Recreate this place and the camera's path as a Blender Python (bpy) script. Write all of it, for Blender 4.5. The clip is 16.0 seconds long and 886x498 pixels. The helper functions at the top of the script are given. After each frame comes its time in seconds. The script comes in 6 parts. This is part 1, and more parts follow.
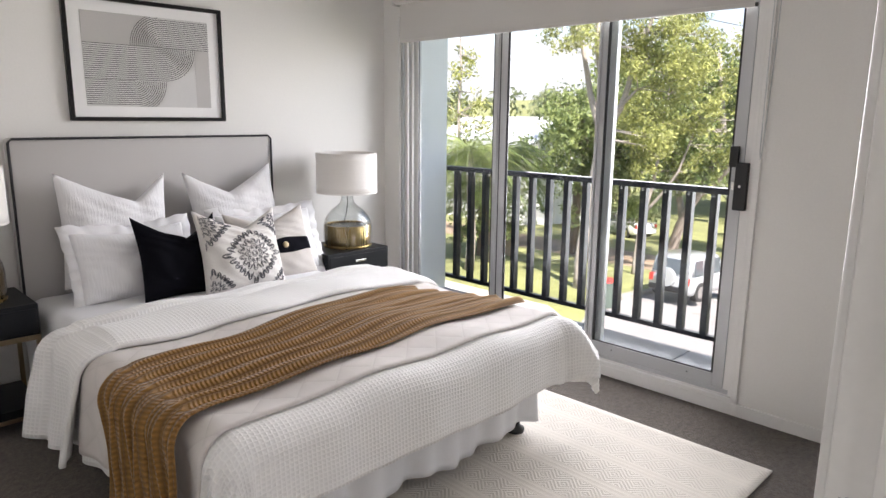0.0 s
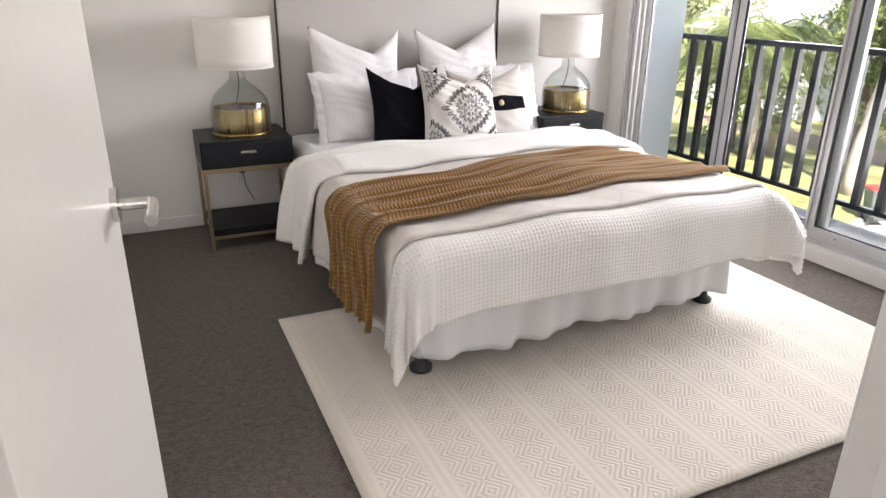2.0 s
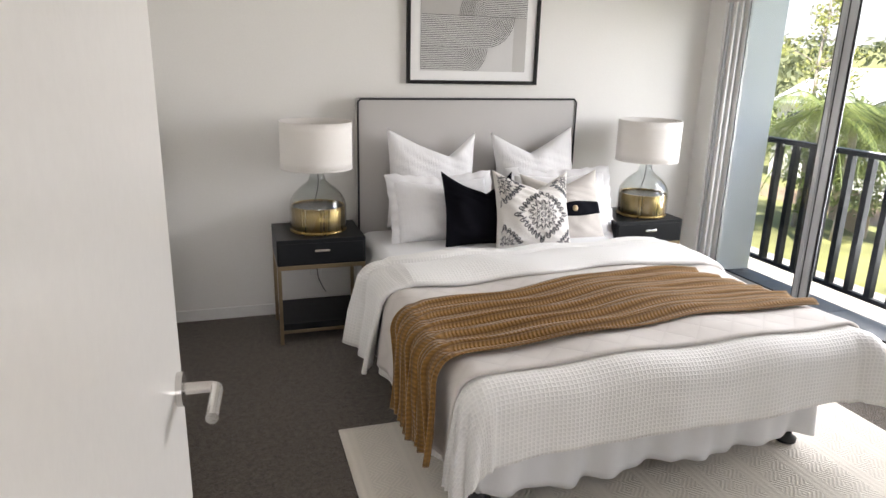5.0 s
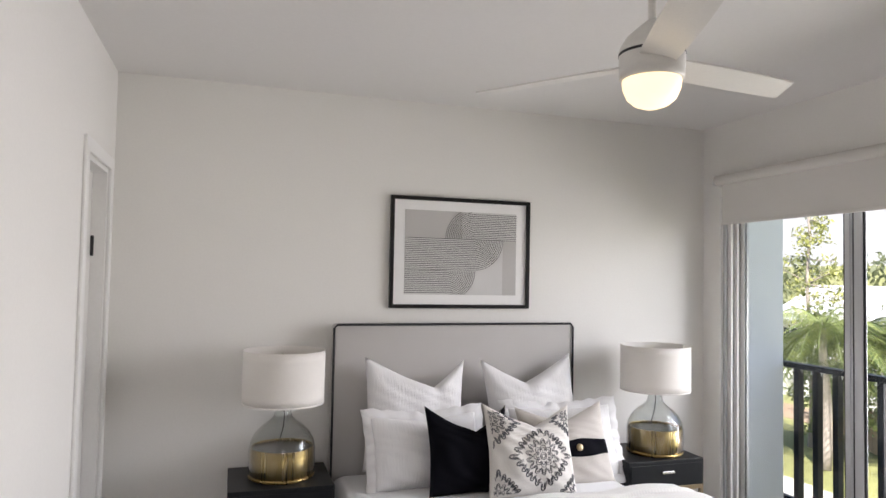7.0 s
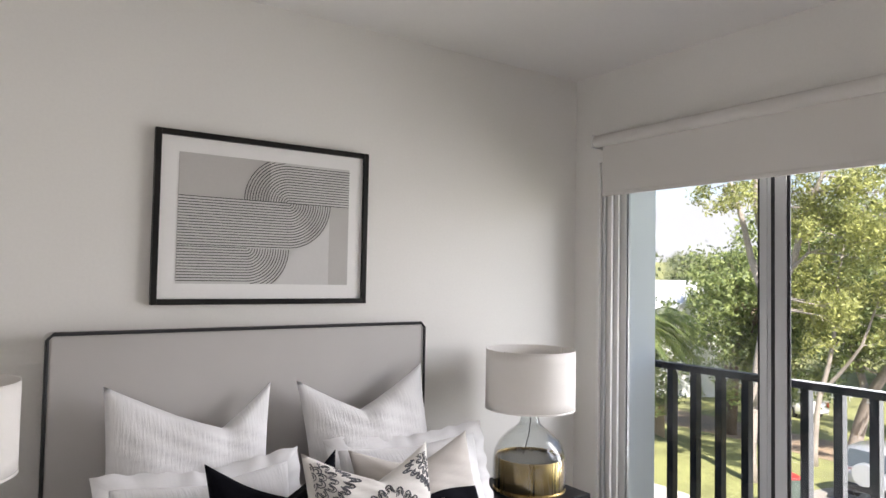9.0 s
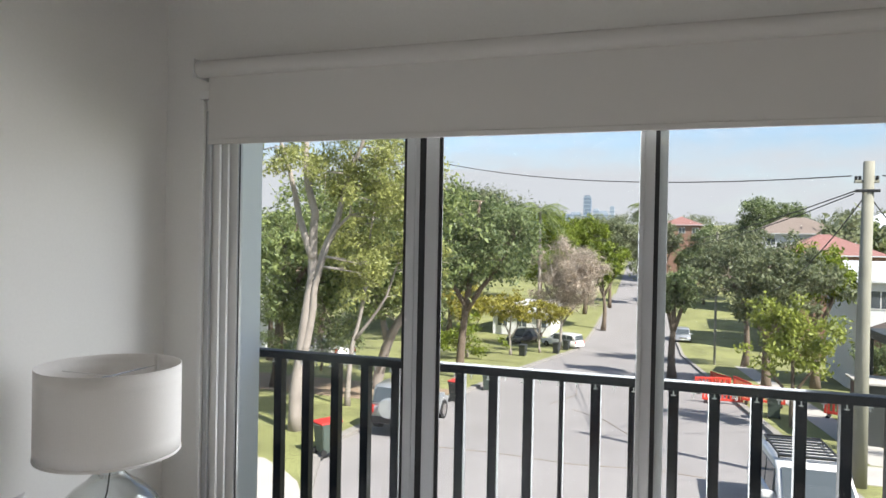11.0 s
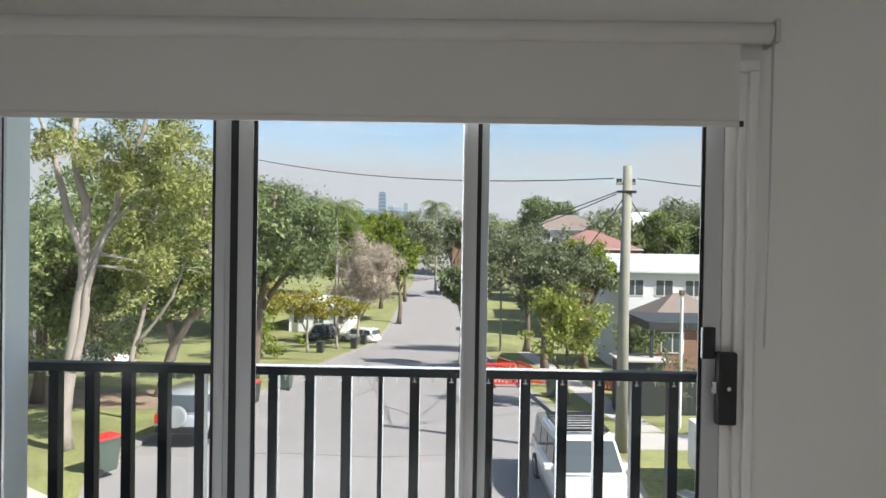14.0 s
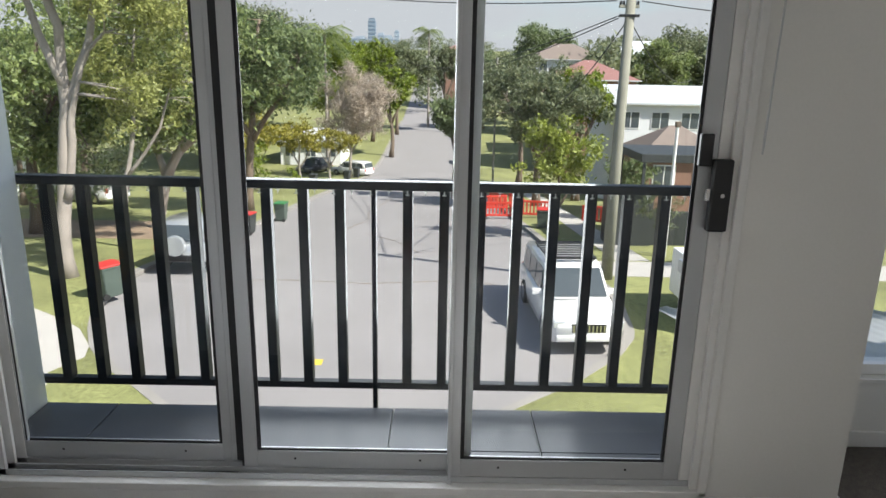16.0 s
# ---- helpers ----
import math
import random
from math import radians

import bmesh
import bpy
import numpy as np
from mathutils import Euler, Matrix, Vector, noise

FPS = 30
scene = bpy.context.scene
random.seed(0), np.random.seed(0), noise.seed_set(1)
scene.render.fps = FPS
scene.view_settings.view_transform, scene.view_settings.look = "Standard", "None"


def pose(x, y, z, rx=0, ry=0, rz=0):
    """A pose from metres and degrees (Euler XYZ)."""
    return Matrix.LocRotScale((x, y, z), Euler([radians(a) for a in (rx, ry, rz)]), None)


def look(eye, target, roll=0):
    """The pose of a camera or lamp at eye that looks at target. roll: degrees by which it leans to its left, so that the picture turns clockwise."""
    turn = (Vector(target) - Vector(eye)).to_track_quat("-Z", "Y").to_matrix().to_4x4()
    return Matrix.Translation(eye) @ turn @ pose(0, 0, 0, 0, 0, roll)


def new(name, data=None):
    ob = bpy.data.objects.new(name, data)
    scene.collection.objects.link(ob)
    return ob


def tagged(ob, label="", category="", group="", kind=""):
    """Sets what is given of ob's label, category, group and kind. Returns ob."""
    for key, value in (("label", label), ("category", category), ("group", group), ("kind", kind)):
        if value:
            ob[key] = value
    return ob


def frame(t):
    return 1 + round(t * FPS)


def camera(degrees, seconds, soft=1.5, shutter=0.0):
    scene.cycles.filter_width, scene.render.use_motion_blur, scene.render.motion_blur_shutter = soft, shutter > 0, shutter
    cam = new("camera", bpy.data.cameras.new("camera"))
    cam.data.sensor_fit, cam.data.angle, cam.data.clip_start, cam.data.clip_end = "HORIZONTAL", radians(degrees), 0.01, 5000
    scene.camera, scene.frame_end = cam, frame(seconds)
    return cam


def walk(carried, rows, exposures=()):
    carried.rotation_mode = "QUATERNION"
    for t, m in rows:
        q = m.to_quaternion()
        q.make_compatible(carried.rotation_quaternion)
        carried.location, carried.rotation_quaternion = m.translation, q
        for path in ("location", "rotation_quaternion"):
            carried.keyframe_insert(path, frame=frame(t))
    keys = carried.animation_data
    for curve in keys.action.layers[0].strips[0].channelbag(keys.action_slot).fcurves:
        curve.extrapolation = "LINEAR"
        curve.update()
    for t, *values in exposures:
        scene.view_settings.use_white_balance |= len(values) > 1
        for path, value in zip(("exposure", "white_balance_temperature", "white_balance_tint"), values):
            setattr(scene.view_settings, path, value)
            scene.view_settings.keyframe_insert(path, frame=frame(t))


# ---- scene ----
cam = camera(67.1, 16.0)
PATH = [
    (0, (-3.363, -3.998, 1.506), (-1.973, -2.613, 1.117), 0.6),
    (0.5, (-3.335, -4.003, 1.49), (-2.107, -2.5, 1.008), 0.7),
    (1, (-3.304, -4.15, 1.47), (-2.239, -2.546, 0.928), 0.5),
    (1.5, (-3.321, -4.255, 1.439), (-2.418, -2.58, 0.824), 0.6),
    (2, (-3.322, -4.277, 1.403), (-2.554, -2.578, 0.68), 0.5),
    (2.5, (-3.309, -4.281, 1.393), (-2.624, -2.597, 0.559), 0.5),
    (3, (-3.311, -4.254, 1.432), (-2.664, -2.584, 0.542), 0.6),
    (5.3, (-3.27, -4.169, 1.641), (-2.678, -2.315, 1.179), 1.2),
    (5.5, (-3.263, -4.165, 1.645), (-2.666, -2.297, 1.25), 1.1),
    (6, (-3.202, -4.178, 1.615), (-2.619, -2.274, 1.428), 1.0),
    (6.5, (-3.161, -4.02, 1.621), (-2.567, -2.111, 1.597), 1.0),
    (7, (-3.076, -3.814, 1.652), (-2.473, -1.909, 1.734), 1.1),
    (7.5, (-2.925, -3.527, 1.64), (-2.261, -1.643, 1.745), 1.1),
    (8, (-2.8, -3.262, 1.609), (-2.045, -1.413, 1.722), 0.9),
    (8.2, (-2.779, -3.138, 1.59), (-1.963, -1.316, 1.705), 0.9),
    (10.3, (-2.431, -2.055, 1.617), (-0.727, -1.008, 1.606), 1.3),
    (10.5, (-2.375, -1.994, 1.627), (-0.592, -1.088, 1.611), 1.2),
    (11, (-2.246, -1.924, 1.656), (-0.344, -1.306, 1.636), 1.1),
    (11.5, (-2.234, -1.899, 1.67), (-0.28, -1.473, 1.654), 1.1),
    (12, (-2.222, -1.873, 1.674), (-0.243, -1.588, 1.656), 1.0),
    (12.5, (-2.209, -1.85, 1.665), (-0.217, -1.678, 1.646), 0.9),
    (13, (-2.191, -1.839, 1.662), (-0.194, -1.746, 1.645), 0.9),
    (13.5, (-2.187, -1.823, 1.659), (-0.188, -1.776, 1.64), 0.9),
    (14, (-2.173, -1.818, 1.643), (-0.174, -1.796, 1.621), 0.9),
    (14.5, (-2.142, -1.799, 1.597), (-0.142, -1.789, 1.557), 0.9),
    (15, (-2.124, -1.789, 1.553), (-0.134, -1.786, 1.351), 0.9),
    (15.5, (-2.119, -1.796, 1.531), (-0.161, -1.8, 1.123), 1.0),
    (16, (-2.139, -1.818, 1.55), (-0.205, -1.826, 1.04), 1.1),
]
walk(cam, [(t, look(eye, target, roll)) for t, eye, target, roll in PATH],
     exposures=[(0, 1.76, 6700, 18), (1.5, 2.02, 6900, 20), (3, 2.22, 6900, 17), (5.5, 1.84, 6800, 16), (7, 1.68, 6750, 18), (8.2, 1.68, 6800, 19), (10.5, 1.2, 6600, 14), (13.5, 1.01, 6500, 12), (16, 0.9, 6500, 11)])

# ---- sky, sun and lamps ----
SUN_ELEV, SUN_DIR = 46.0, Vector((-0.55, -1.0, 0)).normalized()
world = bpy.data.worlds.new("sky")
scene.world = world
world.use_nodes = True
wn = world.node_tree
for n in list(wn.nodes):
    wn.nodes.remove(n)
w_out = wn.nodes.new("ShaderNodeOutputWorld")
w_bg = wn.nodes.new("ShaderNodeBackground")
w_sky = wn.nodes.new("ShaderNodeTexSky")
w_sky.sky_type = "NISHITA"
w_sky.sun_disc = False
w_sky.sun_elevation = radians(SUN_ELEV)
w_sky.sun_rotation = math.atan2(SUN_DIR.x, SUN_DIR.y)
w_bg.inputs["Strength"].default_value = 0.092
# thin cloud veil near the horizon
w_tc = wn.nodes.new("ShaderNodeTexCoord")
w_map = wn.nodes.new("ShaderNodeMapping")
w_map.inputs["Scale"].default_value = (2.3, 2.3, 9.0)
w_noise = wn.nodes.new("ShaderNodeTexNoise")
w_noise.inputs["Scale"].default_value = 1.6
w_noise.inputs["Detail"].default_value = 8
w_noise.inputs["Roughness"].default_value = 0.62
w_sep = wn.nodes.new("ShaderNodeSeparateXYZ")
w_low = wn.nodes.new("ShaderNodeMapRange")
w_low.inputs["From Min"].default_value = 0.085
w_low.inputs["From Max"].default_value = 0.165
w_low.inputs["To Min"].default_value = 0.34
w_low.inputs["To Max"].default_value = -0.06
w_add = wn.nodes.new("ShaderNodeMath")
w_add.operation = "ADD"
w_ramp = wn.nodes.new("ShaderNodeMapRange")
w_ramp.inputs["From Min"].default_value = 0.48
w_ramp.inputs["From Max"].default_value = 0.78
w_mix = wn.nodes.new("ShaderNodeMix")
w_mix.data_type = "RGBA"
w_mix.inputs["B"].default_value = (3.9, 4.05, 4.3, 1)
wn.links.new(w_tc.outputs["Generated"], w_map.inputs["Vector"])
wn.links.new(w_map.outputs["Vector"], w_noise.inputs["Vector"])
wn.links.new(w_tc.outputs["Generated"], w_sep.inputs["Vector"])
wn.links.new(w_sep.outputs["Z"], w_low.inputs["Value"])
wn.links.new(w_noise.outputs["Fac"], w_add.inputs[0])
wn.links.new(w_low.outputs["Result"], w_add.inputs[1])
wn.links.new(w_add.outputs["Value"], w_ramp.inputs["Value"])
wn.links.new(w_ramp.outputs["Result"], w_mix.inputs["Factor"])
wn.links.new(w_sky.outputs["Color"], w_mix.inputs["A"])
wn.links.new(w_mix.outputs["Result"], w_bg.inputs["Color"])
wn.links.new(w_bg.outputs["Background"], w_out.inputs["Surface"])

sun_data = bpy.data.lights.new("sun", "SUN")
sun_data.energy = 5.0
sun_data.angle = radians(0.53)
sun_data.color = (1.0, 0.955, 0.88)
sun_lamp = new("sun", sun_data)
sun_vec = SUN_DIR * math.cos(radians(SUN_ELEV)) + Vector((0, 0, math.sin(radians(SUN_ELEV))))
sun_lamp.matrix_world = look((0, 0, 60), Vector((0, 0, 60)) - sun_vec)


def window_light(name, centre, target, width, height, watts, color):
    data = bpy.data.lights.new(name, "AREA")
    data.shape, data.size, data.size_y, data.energy, data.color = "RECTANGLE", width, height, watts, color
    data.spread = math.radians(135)
    lamp = new(name, data)
    lamp.matrix_world = look(centre, target)
    return lamp


window_light("sky_light_door", (0.74, -1.66, 1.30), (-1, -1.74, 0.75), 1.7, 2.0, 31, (0.93, 0.97, 1.0))
# Fill lamp at the hall's end brightens bed foot and jamb; its window is invented
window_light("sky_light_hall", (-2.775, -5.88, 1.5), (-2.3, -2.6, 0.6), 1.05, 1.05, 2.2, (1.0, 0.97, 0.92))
window_light("sky_light_nook", (0.44, -3.72, 1.25), (-1, -3.3, 1.0), 0.5, 1.6, 1.8, (0.95, 0.98, 1.0))


# ---- materials ----
def shader(name, base, rough=0.6, metal=0.0, vary=0.08, scale=3.0, fine=120.0, bump=0.0, bump_scale=60.0,
           coat=0.0, transmission=0.0, coords="Object", sheen=0.0, per_object=0.0, subsurface=0.0):
    """A surface with broad and fine variation of its colour, and fine relief."""
    m = bpy.data.materials.new(name)
    m.use_nodes = True
    nt = m.node_tree
    b = nt.nodes["Principled BSDF"]
    b.inputs["Roughness"].default_value = rough
    b.inputs["Metallic"].default_value = metal
    b.inputs["Coat Weight"].default_value = coat
    b.inputs["Transmission Weight"].default_value = transmission
    b.inputs["Sheen Weight"].default_value = sheen
    tc = nt.nodes.new("ShaderNodeTexCoord")
    n1 = nt.nodes.new("ShaderNodeTexNoise")
    n1.inputs["Scale"].default_value = scale
    n1.inputs["Detail"].default_value = 5
    n2 = nt.nodes.new("ShaderNodeTexNoise")
    n2.inputs["Scale"].default_value = fine
    n2.inputs["Detail"].default_value = 3
    nt.links.new(tc.outputs[coords], n1.inputs["Vector"])
    nt.links.new(tc.outputs[coords], n2.inputs["Vector"])
    mean = nt.nodes.new("ShaderNodeMath")
    mean.operation = "ADD"
    nt.links.new(n1.outputs["Fac"], mean.inputs[0])
    nt.links.new(n2.outputs["Fac"], mean.inputs[1])
    rng = nt.nodes.new("ShaderNodeMapRange")
    rng.inputs["From Min"].default_value = 0.6
    rng.inputs["From Max"].default_value = 1.4
    rng.inputs["To Min"].default_value = 1 - vary
    rng.inputs["To Max"].default_value = 1 + vary
    nt.links.new(mean.outputs["Value"], rng.inputs["Value"])
    mul = nt.nodes.new("ShaderNodeVectorMath")
    mul.operation = "SCALE"
    mul.inputs[0].default_value = base[:3]
    nt.links.new(rng.outputs["Result"], mul.inputs["Scale"])
    last = mul.outputs["Vector"]
    if per_object:
        info = nt.nodes.new("ShaderNodeObjectInfo")
        r2 = nt.nodes.new("ShaderNodeMapRange")
        r2.inputs["To Min"].default_value = 1 - per_object
        r2.inputs["To Max"].default_value = 1 + per_object
        nt.links.new(info.outputs["Random"], r2.inputs["Value"])
        m2 = nt.nodes.new("ShaderNodeVectorMath")
        m2.operation = "SCALE"
        nt.links.new(last, m2.inputs[0])
        nt.links.new(r2.outputs["Result"], m2.inputs["Scale"])
        last = m2.outputs["Vector"]
    nt.links.new(last, b.inputs["Base Color"])
    if bump:
        n3 = nt.nodes.new("ShaderNodeTexNoise")
        n3.inputs["Scale"].default_value = bump_scale
        n3.inputs["Detail"].default_value = 4
        nt.links.new(tc.outputs[coords], n3.inputs["Vector"])
        bp = nt.nodes.new("ShaderNodeBump")
        bp.inputs["Strength"].default_value = bump
        bp.inputs["Distance"].default_value = 0.01
        nt.links.new(n3.outputs["Fac"], bp.inputs["Height"])
        nt.links.new(bp.outputs["Normal"], b.inputs["Normal"])
    return m


def mnode(nt, op, a, b=None, c=None):
    n = nt.nodes.new("ShaderNodeMath")
    n.operation = op
    for k, v in enumerate((a, b, c)):
        if v is None:
            continue
        if isinstance(v, (int, float)):
            n.inputs[k].default_value = v
        else:
            nt.links.new(v, n.inputs[k])
    return n.outputs["Value"]


def woven(name, base, pattern, rough=0.85, strength=0.6, distance=0.004, dark=0.25, vary=0.06, second=None):
    """Cloth: pattern(nt, u, v) gives the height of the weave from metres along the cloth. Its hollows are painted
    darker, as shade.
    """
    m = shader(name, base, rough, vary=vary, scale=4, fine=300, sheen=0.2)
    nt = m.node_tree
    b = nt.nodes["Principled BSDF"]
    uv = nt.nodes.new("ShaderNodeUVMap")
    sep = nt.nodes.new("ShaderNodeSeparateXYZ")
    nt.links.new(uv.outputs["UV"], sep.inputs["Vector"])
    hgt = pattern(nt, sep.outputs["X"], sep.outputs["Y"])
    bp = nt.nodes.new("ShaderNodeBump")
    bp.inputs["Strength"].default_value = strength
    bp.inputs["Distance"].default_value = distance
    nt.links.new(hgt, bp.inputs["Height"])
    nt.links.new(bp.outputs["Normal"], b.inputs["Normal"])
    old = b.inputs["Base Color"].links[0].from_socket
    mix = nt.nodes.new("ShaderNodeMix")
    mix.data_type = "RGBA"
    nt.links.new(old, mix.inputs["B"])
    # dimmed base colour for the hollows: the shade between ribs and loops, painted in
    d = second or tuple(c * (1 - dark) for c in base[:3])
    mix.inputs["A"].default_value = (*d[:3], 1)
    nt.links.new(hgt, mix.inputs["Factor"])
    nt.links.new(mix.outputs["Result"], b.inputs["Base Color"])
    return m


def tri(nt, x, period):
    """A triangle wave of x, from 0 to 1."""
    return mnode(nt, "PINGPONG", mnode(nt, "DIVIDE", x, period / 2), 1.0)


def waffle(nt, u, v):
    return mnode(nt, "MAXIMUM", mnode(nt, "POWER", tri(nt, u, 0.016), 2.0), mnode(nt, "POWER", tri(nt, v, 0.016), 2.0))


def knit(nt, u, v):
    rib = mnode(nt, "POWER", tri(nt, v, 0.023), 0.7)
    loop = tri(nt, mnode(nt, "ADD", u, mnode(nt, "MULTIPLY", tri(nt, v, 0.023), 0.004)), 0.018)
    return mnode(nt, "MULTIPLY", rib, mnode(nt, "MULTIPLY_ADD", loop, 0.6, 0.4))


def quilting(nt, u, v):
    a = tri(nt, mnode(nt, "ADD", u, v), 0.16)
    c = tri(nt, mnode(nt, "SUBTRACT", u, v), 0.16)
    return mnode(nt, "POWER", mnode(nt, "MINIMUM", a, c), 0.35)


def crinkle(nt, u, v):
    n = nt.nodes.new("ShaderNodeTexNoise")
    n.inputs["Scale"].default_value = 1.0
    n.inputs["Detail"].default_value = 3
    co = nt.nodes.new("ShaderNodeCombineXYZ")
    nt.links.new(mnode(nt, "MULTIPLY", u, 110.0), co.inputs["X"])
    nt.links.new(mnode(nt, "MULTIPLY", v, 14.0), co.inputs["Y"])
    nt.links.new(co.outputs["Vector"], n.inputs["Vector"])
    return n.outputs["Fac"]


def plain_weave(nt, u, v):
    return mnode(nt, "MAXIMUM", tri(nt, u, 0.004), tri(nt, v, 0.004))


def rug_weave(nt, u, v):
    """Bands across the rug: plain ribs between bands of raised zigzag and diamonds."""
    band = tri(nt, u, 0.22)
    on = mnode(nt, "GREATER_THAN", band, 0.34)
    wob = mnode(nt, "MULTIPLY", tri(nt, v, 0.105), 0.05)
    zig = tri(nt, mnode(nt, "ADD", mnode(nt, "MULTIPLY", tri(nt, u, 0.22), 0.11), wob), 0.021)
    rib = tri(nt, u, 0.030)
    mixed = mnode(nt, "ADD", mnode(nt, "MULTIPLY", on, zig), mnode(nt, "MULTIPLY", mnode(nt, "SUBTRACT", 1.0, on), mnode(nt, "MULTIPLY_ADD", rib, 0.35, 0.62)))
    thread = tri(nt, v, 0.008)
    return mnode(nt, "MULTIPLY_ADD", thread, 0.22, mnode(nt, "MULTIPLY", mixed, 0.78))


M = {}
M["wall"] = shader("wall_paint", (0.80, 0.785, 0.755), 0.62, vary=0.025, scale=1.2, fine=90, bump=0.06, bump_scale=220)
M["wall"].node_tree.nodes["Principled BSDF"].inputs["Specular IOR Level"].default_value = 0.2
M["ceiling"] = shader("ceiling_paint", (0.80, 0.785, 0.77), 0.8, vary=0.02, scale=0.9, fine=60, bump=0.05, bump_scale=180)
M["trim"] = shader("trim_gloss_white", (0.80, 0.79, 0.77), 0.32, vary=0.03, scale=2, fine=60, bump=0.03, bump_scale=120)
M["door"] = shader("door_satin_white", (0.72, 0.70, 0.67), 0.28, vary=0.03, scale=1.5, fine=40, bump=0.04, bump_scale=70, coat=0.15)
M["carpet"] = shader("carpet_charcoal", (0.106, 0.087, 0.071), 0.98, vary=0.6, scale=38, fine=90, bump=1.0, bump_scale=170, sheen=0.15)
M["alu"] = shader("powder_coated_aluminium", (0.52, 0.53, 0.54), 0.38, metal=0.35, vary=0.05, scale=5, fine=200)
M["alu_dark"] = shader("black_seal_and_gap_shade", (0.016, 0.016, 0.018), 0.6, vary=0.2)
M["black"] = shader("black_hardware", (0.012, 0.012, 0.013), 0.42, vary=0.2, scale=8)
M["rail"] = shader("charcoal_powder_coat", (0.008, 0.010, 0.014), 0.45, vary=0.15, scale=6, fine=150)
M["rail"].node_tree.nodes["Principled BSDF"].inputs["Specular IOR Level"].default_value = 0.22
M["tile"] = shader("grey_porcelain_tile", (0.085, 0.087, 0.097), 0.45, vary=0.12, scale=5, fine=90, bump=0.05, bump_scale=120, per_object=0.06)
M["grout"] = shader("pale_grout", (0.42, 0.42, 0.41), 0.9, vary=0.1)
M["render"] = shader("painted_render", (0.70, 0.73, 0.75), 0.75, vary=0.04, scale=2, fine=80, bump=0.2, bump_scale=140)
M["blind"] = shader("blind_fabric", (0.66, 0.64, 0.61), 0.85, vary=0.025, scale=2, fine=500, bump=0.08, bump_scale=600)
M["chrome"] = shader("brushed_steel", (0.62, 0.60, 0.58), 0.25, metal=1.0, vary=0.06, scale=15)
M["brass"] = shader("aged_brass", (0.36, 0.255, 0.105), 0.30, metal=1.0, vary=0.16, scale=14, fine=160, bump=0.08, bump_scale=90)
_bn = M["brass"].node_tree
_tc, _mp, _ns, _rr = (_bn.nodes.new(k) for k in ("ShaderNodeTexCoord", "ShaderNodeMapping", "ShaderNodeTexNoise", "ShaderNodeMapRange"))
_mp.inputs["Scale"].default_value = (60, 60, 0.6)
_ns.inputs["Scale"].default_value = 1.0
_rr.inputs["From Min"].default_value, _rr.inputs["From Max"].default_value = 0.3, 0.7
_rr.inputs["To Min"].default_value, _rr.inputs["To Max"].default_value = 0.16, 0.48
_bn.links.new(_tc.outputs["Object"], _mp.inputs["Vector"])
_bn.links.new(_mp.outputs["Vector"], _ns.inputs["Vector"])
_bn.links.new(_ns.outputs["Fac"], _rr.inputs["Value"])
_bn.links.new(_rr.outputs["Result"], _bn.nodes["Principled BSDF"].inputs["Roughness"])
M["brass_leg"] = shader("antique_brass_tube", (0.40, 0.31, 0.20), 0.38, metal=1.0, vary=0.15, scale=12)
M["black_wood"] = shader("black_lacquered_wood", (0.008, 0.009, 0.011), 0.42, vary=0.25, scale=9, fine=140, bump=0.05, bump_scale=60)
M["black_wood"].node_tree.nodes["Principled BSDF"].inputs["Specular IOR Level"].default_value = 0.3
M["linen"] = woven("lamp_shade_linen", (0.80, 0.765, 0.72), plain_weave, 0.9, 0.15, 0.001, 0.06)
M["headboard"] = woven("headboard_linen", (0.52, 0.50, 0.485), plain_weave, 0.92, 0.2, 0.001, 0.10, vary=0.05)
M["piping"] = shader("black_piping", (0.02, 0.02, 0.022), 0.7, vary=0.2)
M["sheet"] = woven("white_cotton_sheet", (0.80, 0.80, 0.81), plain_weave, 0.85, 0.1, 0.001, 0.05)
M["waffle"] = woven("white_waffle_cotton", (0.84, 0.825, 0.80), waffle, 0.9, 0.42, 0.004, 0.09)
M["quilt"] = woven("beige_quilted_cotton", (0.62, 0.575, 0.54), quilting, 0.9, 0.35, 0.006, 0.10)
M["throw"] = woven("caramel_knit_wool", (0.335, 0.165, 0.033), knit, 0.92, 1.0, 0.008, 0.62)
M["pillow"] = woven("white_crinkle_cotton", (0.82, 0.81, 0.815), crinkle, 0.88, 0.5, 0.006, 0.05)
M["velvet"] = shader("black_velvet", (0.006, 0.006, 0.009), 0.95, vary=0.25, scale=9)
M["velvet"].node_tree.nodes["Principled BSDF"].inputs["Specular IOR Level"].default_value = 0.08
M["beige_cloth"] = woven("beige_linen_cloth", (0.58, 0.54, 0.50), plain_weave, 0.92, 0.2, 0.001, 0.12)
M["print_cloth"] = woven("ivory_cotton_cloth", (0.72, 0.69, 0.65), plain_weave, 0.92, 0.2, 0.001, 0.08)
M["print_ink"] = shader("charcoal_print", (0.11, 0.11, 0.12), 0.9, vary=0.3, scale=30, fine=300)
M["rug"] = woven("cream_woven_wool", (0.72, 0.665, 0.585), rug_weave, 0.95, 0.55, 0.005, 0.16, vary=0.08)
M["paper"] = shader("mat_board", (0.84, 0.83, 0.82), 0.9, vary=0.02)
M["art_grey"] = shader("art_paper_grey", (0.50, 0.485, 0.47), 0.9, vary=0.03, scale=6)
M["art_pale"] = shader("art_paper_pale", (0.62, 0.61, 0.60), 0.9, vary=0.03, scale=6)
M["ink"] = shader("art_ink", (0.03, 0.03, 0.03), 0.8, vary=0.2)
